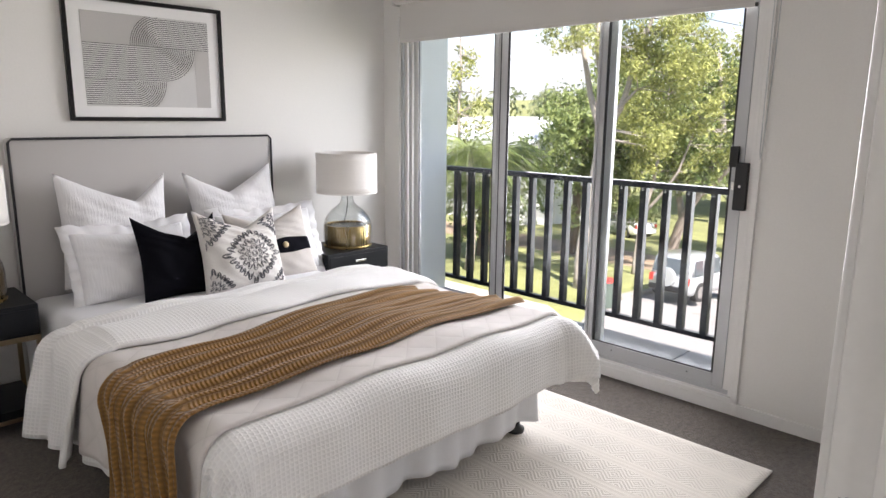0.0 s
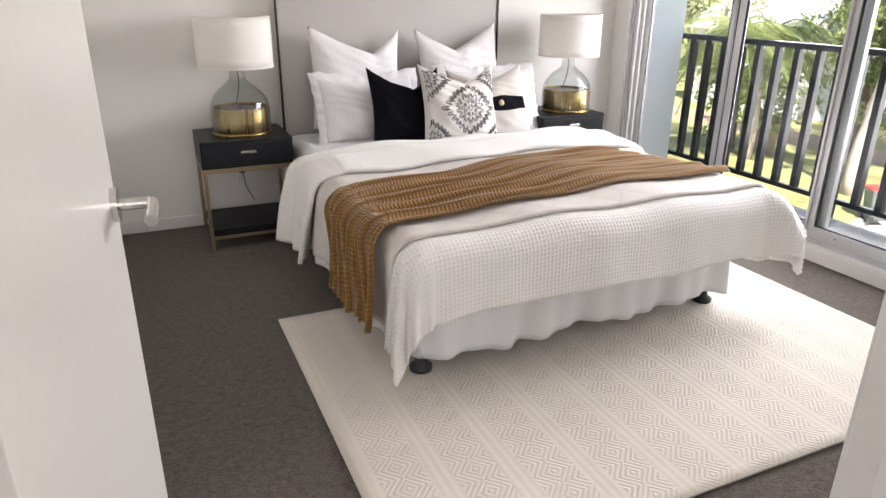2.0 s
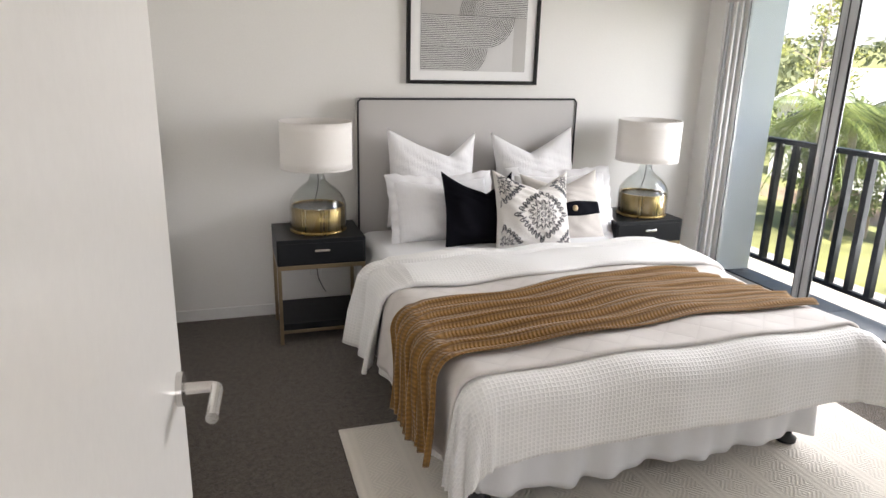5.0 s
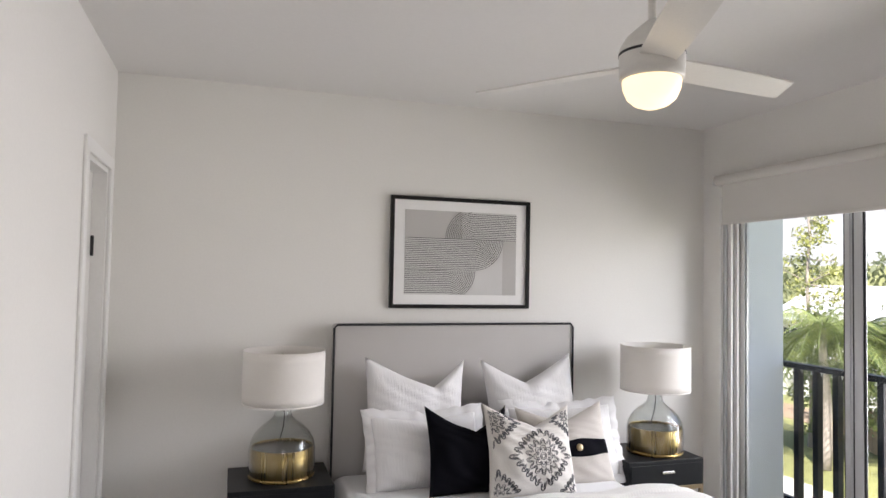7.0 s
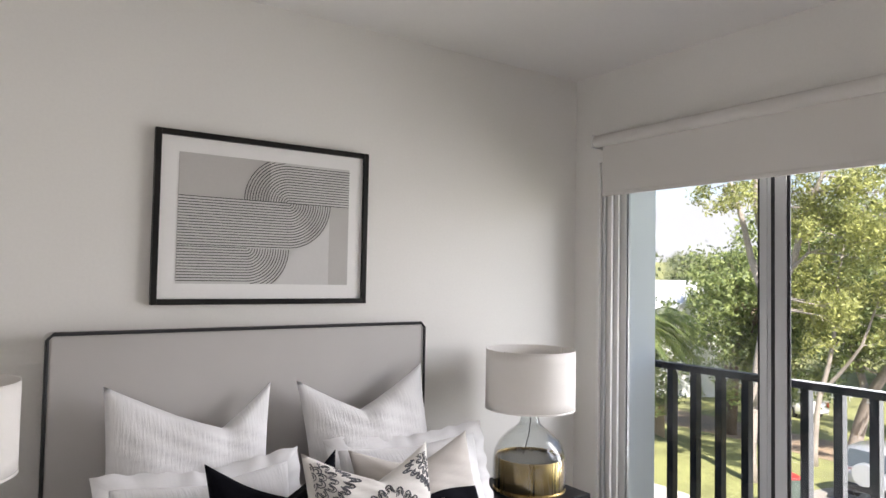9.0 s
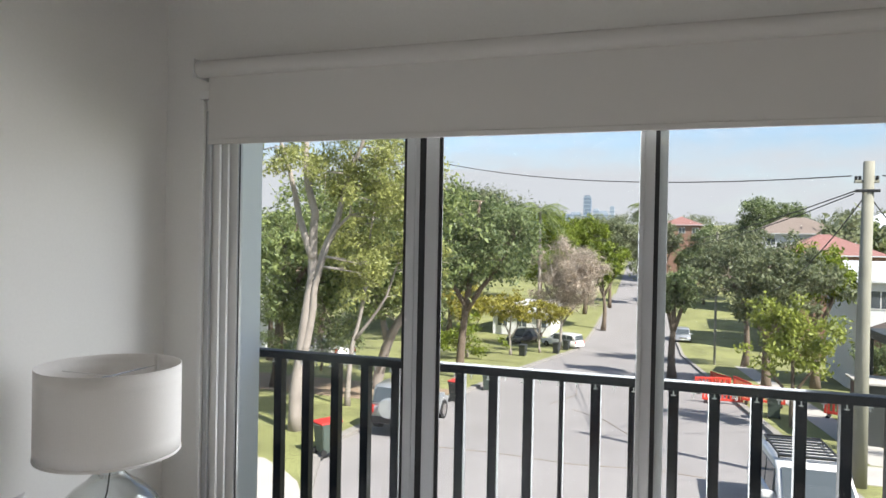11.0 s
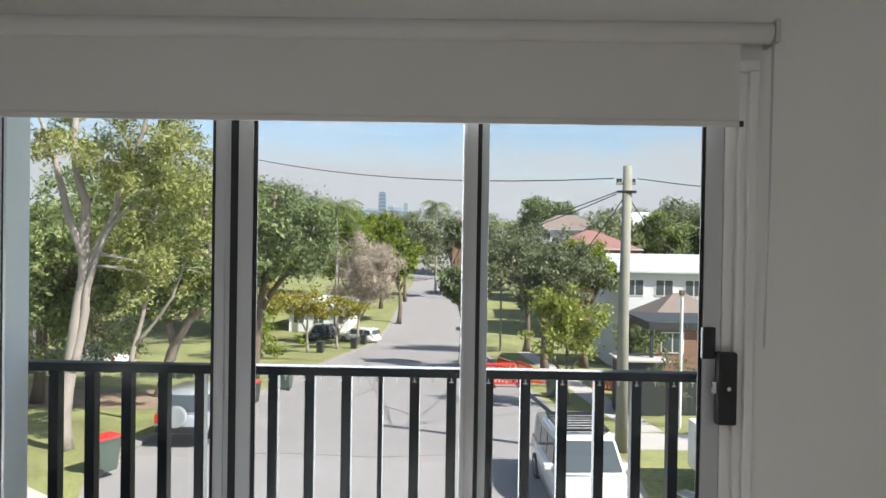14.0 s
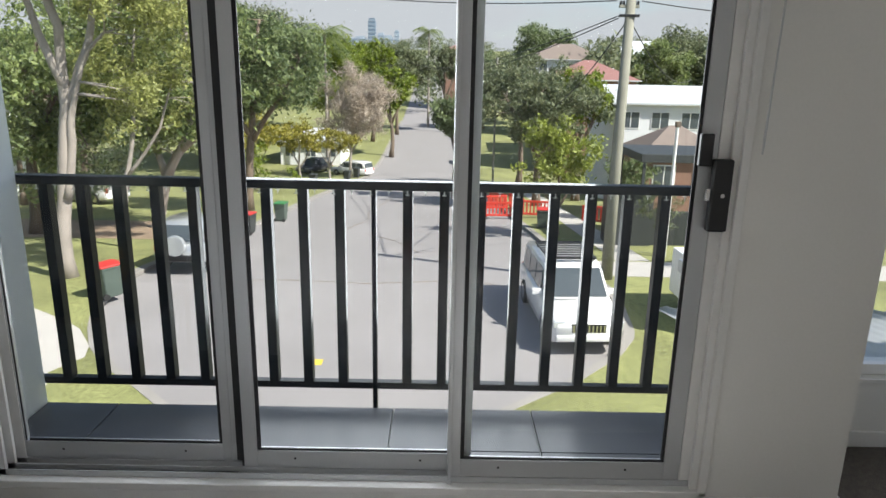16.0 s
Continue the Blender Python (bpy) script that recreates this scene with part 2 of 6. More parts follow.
M["frame_black"] = shader("black_frame_wood", (0.014, 0.013, 0.013), 0.35, vary=0.25, scale=12, bump=0.05)
M["frame_black"].node_tree.nodes["Principled BSDF"].inputs["Specular IOR Level"].default_value = 0.2
M["plastic"] = shader("white_plastic", (0.78, 0.78, 0.76), 0.35, vary=0.03)
M["fan"] = shader("fan_white", (0.72, 0.70, 0.66), 0.35, vary=0.04)


def glass(name, tint=(1, 1, 1), gloss=0.6):
    """Thin clear glass: sees straight through, mirrors at grazing angles."""
    m = bpy.data.materials.new(name)
    m.use_nodes = True
    nt = m.node_tree
    nt.nodes.remove(nt.nodes["Principled BSDF"])
    out = nt.nodes["Material Output"]
    tr = nt.nodes.new("ShaderNodeBsdfTransparent")
    tr.inputs["Color"].default_value = (*tint, 1)
    gl = nt.nodes.new("ShaderNodeBsdfGlossy")
    gl.inputs["Roughness"].default_value = 0.02
    lw = nt.nodes.new("ShaderNodeLayerWeight")
    lw.inputs["Blend"].default_value = 0.5
    k = mnode(nt, "MULTIPLY", mnode(nt, "MULTIPLY_ADD", mnode(nt, "POWER", lw.outputs["Facing"], 4.0), 0.9, 0.035), gloss)
    mix = nt.nodes.new("ShaderNodeMixShader")
    nt.links.new(k, mix.inputs["Fac"])
    nt.links.new(tr.outputs["BSDF"], mix.inputs[1])
    nt.links.new(gl.outputs["BSDF"], mix.inputs[2])
    nt.links.new(mix.outputs["Shader"], out.inputs["Surface"])
    return m


def glow(name, color, strength):
    m = bpy.data.materials.new(name)
    m.use_nodes = True
    b = m.node_tree.nodes["Principled BSDF"]
    b.inputs["Base Color"].default_value = (*color, 1)
    b.inputs["Emission Color"].default_value = (*color, 1)
    b.inputs["Emission Strength"].default_value = strength
    return m


M["pane"] = glass("window_glass", (0.95, 0.965, 0.96), 0.55)
M["clear"] = glass("lamp_glass", (0.86, 0.885, 0.88), 2.4)
M["lamp_glow"] = glow("fan_light_glow", (1.0, 0.82, 0.48), 0.42)


# ---- mesh helpers ----
def part(name, bm, material, parent=None, label="", smooth=False):
    """Links a bmesh as one mesh object under a thing or a part."""
    me = bpy.data.meshes.new(name)
    if smooth:
        for f in bm.faces:
            f.smooth = True
    bm.to_mesh(me)
    bm.free()
    me.materials.append(material)
    ob = new(name, me)
    if parent is not None:
        ob.parent = parent
    if label:
        ob["label"] = label
    return ob


def thing(name, m, label, category, group="", kind=""):
    ob = new(name)
    ob.matrix_world = m
    ob.empty_display_size = 0.1
    return tagged(ob, label, category, group, kind)


def setting(name, bm, material, label, category, smooth=False):
    return tagged(part(name, bm, material, None, "", smooth), label, category, "", "structure")


def box(bm, x0, y0, z0, x1, y1, z1, bevel=0.0, segs=2):
    v = [bm.verts.new((x, y, z)) for x in (x0, x1) for y in (y0, y1) for z in (z0, z1)]
    fs = [bm.faces.new([v[i] for i in q]) for q in
          ((0, 1, 3, 2), (4, 6, 7, 5), (0, 4, 5, 1), (2, 3, 7, 6), (0, 2, 6, 4), (1, 5, 7, 3))]
    if bevel:
        es = list({e for f in fs for e in f.edges})
        bmesh.ops.bevel(bm, geom=es, offset=bevel, segments=segs, affect="EDGES", profile=0.5)
    return bm


def boxes(*rows, bevel=0.0, segs=2):
    bm = bmesh.new()
    for r in rows:
        box(bm, *r, bevel=bevel, segs=segs)
    bmesh.ops.recalc_face_normals(bm, faces=bm.faces)
    return bm


def lathe(profile, n=40, cap=True):
    """A turned body round z from (radius, height) pairs."""
    bm = bmesh.new()
    rings = [[bm.verts.new((r * math.cos(2 * math.pi * k / n), r * math.sin(2 * math.pi * k / n), z)) for k in range(n)] for r, z in profile]
    for a, b in zip(rings, rings[1:]):
        for k in range(n):
            bm.faces.new((a[k], a[(k + 1) % n], b[(k + 1) % n], b[k]))
    if cap:
        bm.faces.new(list(reversed(rings[0])))
        bm.faces.new(rings[-1])
    bmesh.ops.recalc_face_normals(bm, faces=bm.faces)
    return bm


def tube(bm, pts, radius, n=8):
    """A round bar along points; radius a number or one for each point."""
    rr = radius if isinstance(radius, (list, tuple)) else [radius] * len(pts)
    pts = [Vector(p) for p in pts]
    rings = []
    side = None
    for i, p in enumerate(pts):
        d = (pts[min(i + 1, len(pts) - 1)] - pts[max(i - 1, 0)]).normalized()
        if side is None or abs(side.dot(d)) > 0.95:
            side = d.orthogonal().normalized()
        side = (side - d * side.dot(d)).normalized()
        up = d.cross(side)
        rings.append([bm.verts.new(p + (side * math.cos(2 * math.pi * k / n) + up * math.sin(2 * math.pi * k / n)) * rr[i]) for k in range(n)])
    for a, b in zip(rings, rings[1:]):
        for k in range(n):
            bm.faces.new((a[k], a[(k + 1) % n], b[(k + 1) % n], b[k]))
    bm.faces.new(list(reversed(rings[0])))
    bm.faces.new(rings[-1])
    return bm


def tubes(rows, n=8):
    bm = bmesh.new()
    for pts, r in rows:
        tube(bm, pts, r, n)
    return bm


def cloth(fn, us, vs, thick=0.0):
    """A sheet of cloth: fn(u, v) gives a place; u and v are metres along the cloth and become its UV map."""
    bm = bmesh.new()
    uvl = bm.loops.layers.uv.new("UVMap")
    grid = [[bm.verts.new(fn(u, v)) for v in vs] for u in us]
    for i in range(len(us) - 1):
        for j in range(len(vs) - 1):
            f = bm.faces.new((grid[i][j], grid[i + 1][j], grid[i + 1][j + 1], grid[i][j + 1]))
            f.smooth = True
            for loop, (a, b) in zip(f.loops, ((i, j), (i + 1, j), (i + 1, j + 1), (i, j + 1))):
                loop[uvl].uv = (us[a], vs[b])
    if thick:
        bm.normal_update()
        bmesh.ops.solidify(bm, geom=bm.faces[:], thickness=thick)
    return bm


def span(a, b, n):
    return [a + (b - a) * k / n for k in range(n + 1)]


def box_uv(ob, scale=1.0):
    """UVs in metres by each face's main direction, for woven materials."""
    me = ob.data
    uvl = me.uv_layers.new(name="UVMap") if not me.uv_layers else me.uv_layers[0]
    for p in me.polygons:
        n = p.normal
        ax = max(range(3), key=lambda k: abs(n[k]))
        a, b = [(1, 2), (0, 2), (0, 1)][ax]
        for li in p.loop_indices:
            co = me.vertices[me.loops[li].vertex_index].co
            uvl.data[li].uv = (co[a] * scale, co[b] * scale)
    return ob

M["olive"] = shader("dark_olive_strip", (0.06, 0.05, 0.025), 0.7, vary=0.2)
# ---- the room ----
XL, YD, H = -3.67, -3.80, 2.69          # side wall, door wall, ceiling
XN, YN, YB = 0.48, -3.29, -4.5          # window nook: outer wall, its return, its far end
DX0, DX1 = -3.49, -2.442                # entry door opening
WY0, WY1, WZ0, WZ1 = -0.19, -2.77, 0.07, 2.20   # balcony door opening
NY0, NY1, NZ0, NZ1 = -3.50, -4.30, 0.33, 2.14   # nook window

setting("floor", boxes((XL - 0.2, -6.0, -0.25, 0.14, 0.2, 0.0), (0.14, YB - 0.14, -0.25, XN + 0.14, YN, 0.0)), M["carpet"],
        "dark charcoal cut-pile carpet over the bedroom floor", "carpet floor")
setting("ceiling", boxes((XL - 0.2, -6.0, H, 0.14, 0.2, H + 0.15), (0.14, YB - 0.14, H, XN + 0.14, YN + 0.14, H + 0.15)), M["ceiling"],
        "smooth white painted plaster ceiling", "ceiling")
setting("wall_head", boxes((XL - 0.14, 0.0, 0, 0.14, 0.14, H)), M["wall"], "off-white painted wall behind the bed head", "wall")
# side wall with a doorway near the bed wall
LD0, LD1, LDZ = -0.16, -0.70, 2.15
setting("wall_side", boxes((XL - 0.14, LD0, 0, XL, 0.0, H), (XL - 0.14, LD1, LDZ, XL, LD0, H), (XL - 0.14, -6.0, 0, XL, LD1, H)), M["wall"],
        "off-white painted side wall with a doorway", "wall")
setting("wall_window", boxes((0, WY0, 0, 0.14, 0.0, H), (0, WY1, WZ1, 0.14, WY0, H), (0, YN, 0, 0.14, WY1, H), (0.0, WY1, 0, 0.14, WY0, WZ0 - 0.004)), M["wall"],
        "off-white wall around the balcony sliding door", "wall")
setting("wall_nook_return", boxes((0.14, YN, 0, XN + 0.14, YN + 0.14, H)), M["wall"], "off-white wall return beside the window nook", "wall")
setting("wall_nook", boxes((XN, NY0, 0, XN + 0.14, YN, H), (XN, NY1, NZ1, XN + 0.14, NY0, H), (XN, YB, 0, XN + 0.14, NY1, H), (XN, NY1, 0, XN + 0.14, NY0, NZ0)), M["wall"],
        "off-white wall of the nook under a low window", "wall")
setting("wall_nook_end", boxes((0.0, YB - 0.14, 0, XN + 0.14, YB, H), (-0.14, YB - 0.14, 0, 0.0, YD - 0.10, H)), M["wall"], "off-white end wall of the window nook", "wall")
setting("wall_door", boxes((XL, YD - 0.10, 0, DX0, YD, H), (DX0, YD - 0.10, 2.07, DX1, YD, H), (DX1, YD - 0.10, 0, 0.0, YD, H)), M["wall"],
        "off-white wall with the bedroom doorway", "wall")
# The opening in the hall's end wall is invented to let fill light in
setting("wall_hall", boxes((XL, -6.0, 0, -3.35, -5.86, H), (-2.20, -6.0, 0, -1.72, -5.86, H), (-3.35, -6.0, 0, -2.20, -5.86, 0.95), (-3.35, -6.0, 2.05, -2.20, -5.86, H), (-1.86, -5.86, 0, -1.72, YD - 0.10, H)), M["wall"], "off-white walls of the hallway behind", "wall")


def board(name, rows, label):
    return setting(name, boxes(*rows, bevel=0.004), M["trim"], label, "baseboard")


board("baseboard_head", [(XL + 0.012, -0.014, 0.001, -0.002, 0.0, 0.075)], "narrow white painted baseboard")
board("baseboard_window", [(-0.014, YN, 0.001, 0.0, WY1 - 0.03, 0.068)], "narrow white painted baseboard")
board("baseboard_return", [(0.001, YN - 0.014, 0.001, XN, YN, 0.068)], "narrow white painted baseboard")
board("baseboard_nook", [(XN - 0.014, YB, 0.001, XN, YN - 0.015, 0.075)], "narrow white painted baseboard")
board("baseboard_side", [(XL, LD1 - 0.07, 0.001, XL + 0.013, YD, 0.075)], "narrow white painted baseboard")
board("baseboard_door", [(DX1 + 0.07, YD, 0.001, -0.001, YD + 0.014, 0.075)], "narrow white painted baseboard")

# doorway in the side wall: architrave, lining and a shut white leaf
side_door = tagged(new("door_2"), "white doorway with plain architrave and shut white door", "door", "", "structure")
part("architrave", boxes((XL, LD0, 0, XL + 0.016, LD0 + 0.062, LDZ + 0.062), (XL, LD1 - 0.062, 0, XL + 0.016, LD1, LDZ + 0.062), (XL, LD1, LDZ, XL + 0.016, LD0, LDZ + 0.062), bevel=0.005), M["trim"], side_door)
part("lining", boxes((XL - 0.139, LD0 - 0.02, 0, XL - 0.002, LD0, LDZ - 0.02), (XL - 0.139, LD1, 0, XL - 0.002, LD1 + 0.02, LDZ - 0.02), (XL - 0.139, LD1, LDZ - 0.02, XL - 0.002, LD0, LDZ)), M["trim"], side_door)
part("leaf", boxes((XL - 0.10, LD1 + 0.022, 0.012, XL - 0.065, LD0 - 0.022, LDZ - 0.022), bevel=0.002), M["door"], side_door)
part("hinge", boxes((XL - 0.066, LD0 - 0.03, 1.72, XL - 0.05, LD0 - 0.021, 1.82), bevel=0.003), M["black"], side_door)

# entry doorway
frame_door = tagged(new("door_frame"), "white painted timber doorway lining and architrave", "door frame", "", "structure")
JT = 0.03
part("jamb", boxes((DX1 - JT, YD - 0.102, 0, DX1, YD + 0.002, 2.07), bevel=0.002), M["trim"], frame_door)
part("jamb", boxes((DX0, YD - 0.102, 0, DX0 + JT, YD + 0.002, 2.07), bevel=0.002), M["trim"], frame_door)
part("head", boxes((DX0, YD - 0.102, 2.04, DX1, YD + 0.002, 2.07), bevel=0.002), M["trim"], frame_door)
for yy0, yy1 in ((YD + 0.003, YD + 0.018),):
    part("architrave", boxes((DX1 - 0.014, yy0, 0, DX1 + 0.045, yy1, 2.12), bevel=0.004), M["trim"], frame_door)
    part("architrave", boxes((DX0 - 0.045, yy0, 0, DX0 + 0.0, yy1, 2.12), bevel=0.004), M["trim"], frame_door)
    part("architrave", boxes((DX0 + 0.021, yy0, 2.05, DX1 - 0.021, yy1, 2.12), bevel=0.004), M["trim"], frame_door)
part("door_stop", boxes((DX1 - JT - 0.012, YD - 0.095, 0, DX1 - JT, YD - 0.05, 2.04), bevel=0.002), M["trim"], frame_door)
strike = part("strike_plate", boxes((DX1 - JT - 0.003, YD - 0.063, 0.974, DX1 - JT, YD - 0.021, 1.048), bevel=0.001), M["alu"], frame_door, "brushed steel strike plate")
part("lip", tubes([([(DX1 - JT + 0.002, YD - 0.019, 0.984), (DX1 - JT + 0.002, YD - 0.019, 1.044)], 0.006)], 12), M["chrome"], strike)
# No real hole: a black box on the plate stands in for its shade
part("latch_hole", boxes((DX1 - JT - 0.005, YD - 0.048, 1.002, DX1 - JT - 0.0032, YD - 0.035, 1.026)), M["alu_dark"], strike)
part("screw", boxes((DX1 - JT - 0.0045, YD - 0.044, 0.982, DX1 - JT - 0.0032, YD - 0.038, 0.988)), M["alu"], strike)
part("screw", boxes((DX1 - JT - 0.0045, YD - 0.044, 1.040, DX1 - JT - 0.0032, YD - 0.038, 1.046)), M["alu"], strike)

# Unseen window, added only to go with the hall fill lamp
hall_fill_win = tagged(new("window_3"), "invented hallway window with white frame, added for fill light", "window", "", "structure")
part("window_frame", boxes((-3.35, -5.97, 0.95, -3.31, -5.90, 2.05), (-2.24, -5.97, 0.95, -2.20, -5.90, 2.05), (-3.31, -5.97, 0.95, -2.24, -5.90, 0.99), (-3.31, -5.97, 2.01, -2.24, -5.90, 2.05), bevel=0.003), M["trim"], hall_fill_win)

# the entry door stands open against the side wall
door = thing("door_1", pose(DX0 + JT + 0.012, YD + 0.024, 0, 0, 0, -4.2), "white flush door standing open with steel lever", "door", "", "structure")
part("leaf", boxes((-0.037, 0.0, 0.012, 0.0, 0.83, 2.03), bevel=0.002), M["door"], door)
hz, hy = 1.043, 0.772
handle = part("door_handle", tubes([([(0.0, hy, hz), (0.011, hy, hz)], 0.031)], 32), M["chrome"], door, "round brushed steel rose with lever")
part("lever", tubes([([(0.010, hy, hz), (0.060, hy, hz), (0.067, hy - 0.006, hz), (0.069, hy - 0.018, hz), (0.069, hy - 0.115, hz)], 0.0108)], 16), M["chrome"], handle)
part("door_handle", tubes([([(-0.037, hy, hz), (-0.047, hy, hz)], 0.026), ([(-0.046, hy, hz), (-0.09, hy, hz), (-0.095, hy - 0.012, hz), (-0.095, hy - 0.12, hz)], 0.0095)], 16), M["chrome"], door)
for hh in (0.20, 1.80):
    part("hinge", boxes((-0.006, -0.006, hh, 0.006, 0.006, hh + 0.10), bevel=0.003), M["trim"], door)
# Full-height dark olive strip on the hinge-side jamb
part("seal_strip", boxes((DX0 + JT, YD - 0.085, 0.0, DX0 + JT + 0.002, YD - 0.06, 2.03)), M["olive"], frame_door, "dark olive strip on the hinge-side jamb")

# ---- balcony sliding door ----
slider = tagged(new("window_1"), "white aluminium sliding door of three tall glass panels", "sliding door", "", "structure")
W = M["trim"]
part("sill_board", boxes((-0.012, WY1 - 0.03, 0.001, -0.0002, WY0 + 0.03, WZ0 - 0.006), bevel=0.003), W, slider)
part("architrave", boxes((-0.016, WY0, WZ0, 0.0, WY0 + 0.018, 2.205), bevel=0.003), W, slider)
part("architrave", boxes((-0.016, WY1 - 0.03, WZ0, 0.0, WY1, 2.205), bevel=0.003), W, slider)
part("architrave", boxes((-0.016, WY1 - 0.03, 2.206, 0.0, WY0 + 0.018, 2.24), bevel=0.003), W, slider)
part("threshold", boxes((-0.016, WY1 - 0.03, WZ0 - 0.005, 0.135, WY0 + 0.018, WZ0 + 0.022), bevel=0.004), W, slider)
for k, xx in enumerate((0.022, 0.06, 0.098, 0.132)):
    part("track", boxes((xx, WY1 + 0.02, WZ0 + 0.022, xx + 0.005, WY0 - 0.02, WZ0 + 0.045)), M["alu"], slider)
# stepped jamb profiles
for x0, x1, d in ((0.001, 0.018, 0.022), (0.022, 0.036, 0.05), (0.040, 0.056, 0.034), (0.060, 0.074, 0.062), (0.078, 0.094, 0.046), (0.098, 0.135, 0.082)):
    part("jamb", boxes((x0, WY0 - d, WZ0 + 0.022, x1, WY0, WZ1), bevel=0.002), M["alu"] if d < 0.05 else W, slider)
for x0, x1, d in ((0.001, 0.020, 0.025), (0.024, 0.056, 0.06), (0.060, 0.135, 0.045)):
    part("jamb", boxes((x0, WY1, WZ0 + 0.022, x1, WY1 + d, WZ1), bevel=0.002), W, slider)
# Black strips stand in for the shade inside the jamb's gaps
part("jamb_gap", boxes((0.0365, WY0 - 0.03, WZ0 + 0.03, 0.0395, WY0 - 0.001, WZ1)), M["alu_dark"], slider)
part("jamb_gap", boxes((0.0945, WY0 - 0.04, WZ0 + 0.03, 0.0975, WY0 - 0.001, WZ1)), M["alu_dark"], slider)
part("head_track", boxes((0.0, WY1, WZ1 - 0.04, 0.135, WY0, WZ1), bevel=0.002), W, slider)


def panel(x, y0, y1, s0, s1):
    """One glazed leaf between y0 (towards the bed) and y1, with stiles s0 and s1 wide."""
    z0, z1, rail = WZ0 + 0.047, WZ1 - 0.042, 0.068
    leaf = part("sliding_panel", boxes((x, y0 - s0, z0, x + 0.032, y0, z1), (x, y1, z0, x + 0.032, y1 + s1, z1),
                                       (x, y1 + s1, z0, x + 0.032, y0 - s0, z0 + rail), (x, y1 + s1, z1 - rail, x + 0.032, y0 - s0, z1), bevel=0.002), M["alu"], slider)
    a, b, c, d = y0 - s0, y1 + s1, z0 + rail, z1 - rail
    part("seal", boxes((x + 0.006, a - (0.014 if s0 > 0.03 else 0.003), c, x + 0.012, a, d), (x + 0.006, b, c, x + 0.012, b + 0.012, d), (x + 0.006, b + 0.012, c, x + 0.012, a - 0.014, c + 0.008)), M["alu_dark"], leaf)
    # Small black boxes stand in for the shaded drain holes
    for yy in (a - 0.14, b + 0.14):
        part("drain_hole", boxes((x - 0.0006, yy - 0.004, z0 + 0.034, x + 0.002, yy + 0.004, z0 + 0.042)), M["alu_dark"], leaf)
    g = part("pane", boxes((x + 0.013, b + 0.004, c + 0.004, x + 0.018, a - 0.004, d)), M["pane"], leaf)
    g.visible_shadow = False
    return leaf


panel(0.100, WY0 - 0.060, -1.098, 0.024, 0.085)
mid = panel(0.062, -1.095, -1.945, 0.058, 0.048)
near = panel(0.024, -1.856, WY1 + 0.062, 0.048, 0.058)
part("interlock", boxes((0.094, -1.050, WZ0 + 0.04, 0.0995, -1.020, WZ1 - 0.05), (0.008, -1.872, WZ0 + 0.01, 0.0235, -1.858, WZ1 - 0.05), bevel=0.002), M["alu"], slider)
# Black strips put the shade of the mullion and track gaps into solid parts
part("brush_strip", boxes((0.0605, -1.104, WZ0 + 0.05, 0.0622, -1.096, WZ1 - 0.05)), M["alu_dark"], slider)
part("brush_strip", boxes((0.0985, -1.094, WZ0 + 0.05, 0.0998, -1.066, WZ1 - 0.05)), M["alu_dark"], slider)
part("track_gap", boxes((0.028, -1.08, WZ0 + 0.0222, 0.0595, WY0 - 0.065, WZ0 + 0.027)), M["alu_dark"], slider)
# lock on the near jamb and pull on the leaf
lock = part("lock_case", boxes((-0.022, WY1 + 0.022, 1.065, 0.012, WY1 + 0.085, 1.30), bevel=0.006), M["black"], slider, "black lock case with thumb turn")
part("thumb_turn", tubes([([(-0.022, WY1 + 0.053, 1.185), (-0.03, WY1 + 0.053, 1.185)], 0.007)], 12), M["chrome"], lock)
part("latch", boxes((-0.016, WY1 + 0.0852, 1.165, 0.004, WY1 + 0.10, 1.205), bevel=0.003), M["chrome"], lock)
part("pull_handle", boxes((0.002, WY1 + 0.085, 1.275, 0.0235, WY1 + 0.128, 1.378), bevel=0.004), M["black"], slider)

# roller blind, mostly rolled up
blind = thing("roller_blind", pose(0, 0, 0), "light grey fabric roller blind rolled most of the way up", "blind")
part("roller", tubes([([(-0.056, -0.202, 2.312), (-0.056, -2.812, 2.312)], 0.033)], 28), M["blind"], blind)
part("fabric", boxes((-0.0575, -2.72, 2.033, -0.0555, -0.246, 2.32)), M["blind"], blind)
part("bottom_bar", boxes((-0.062, -2.72, 2.018, -0.050, -0.246, 2.038), bevel=0.003), M["blind"], blind)
part("end_cap", boxes((-0.061, -2.733, 2.019, -0.051, -2.72, 2.037), bevel=0.001), M["black"], blind)
for yb0, yb1 in ((-0.200, -0.194), (-2.828, -2.814)):
    part("bracket", boxes((-0.092, yb0, 2.276, 0.0, yb1, 2.348), bevel=0.002), M["plastic"] if yb0 > -1 else M["chrome"], blind)
part("bead_cord", tubes([([(-0.075, -2.812, 2.30), (-0.072, -2.811, 1.8), (-0.066, -2.810, 1.36), (-0.058, -2.812, 1.325), (-0.050, -2.815, 1.36), (-0.044, -2.826, 1.8), (-0.040, -2.832, 2.30)], 0.0028)], 6), M["alu"], blind)

# nook window
nook = tagged(new("window_2"), "low white framed window in the nook", "window", "", "structure")
part("window_frame", boxes((XN + 0.02, NY0 - 0.05, NZ0, XN + 0.10, NY0, NZ1), (XN + 0.02, NY1, NZ0, XN + 0.10, NY1 + 0.05, NZ1), (XN + 0.02, NY1 + 0.05, NZ0, XN + 0.10, NY0 - 0.05, NZ0 + 0.05), (XN + 0.02, NY1 + 0.05, NZ1 - 0.05, XN + 0.10, NY0 - 0.05, NZ1), bevel=0.003), W, nook)
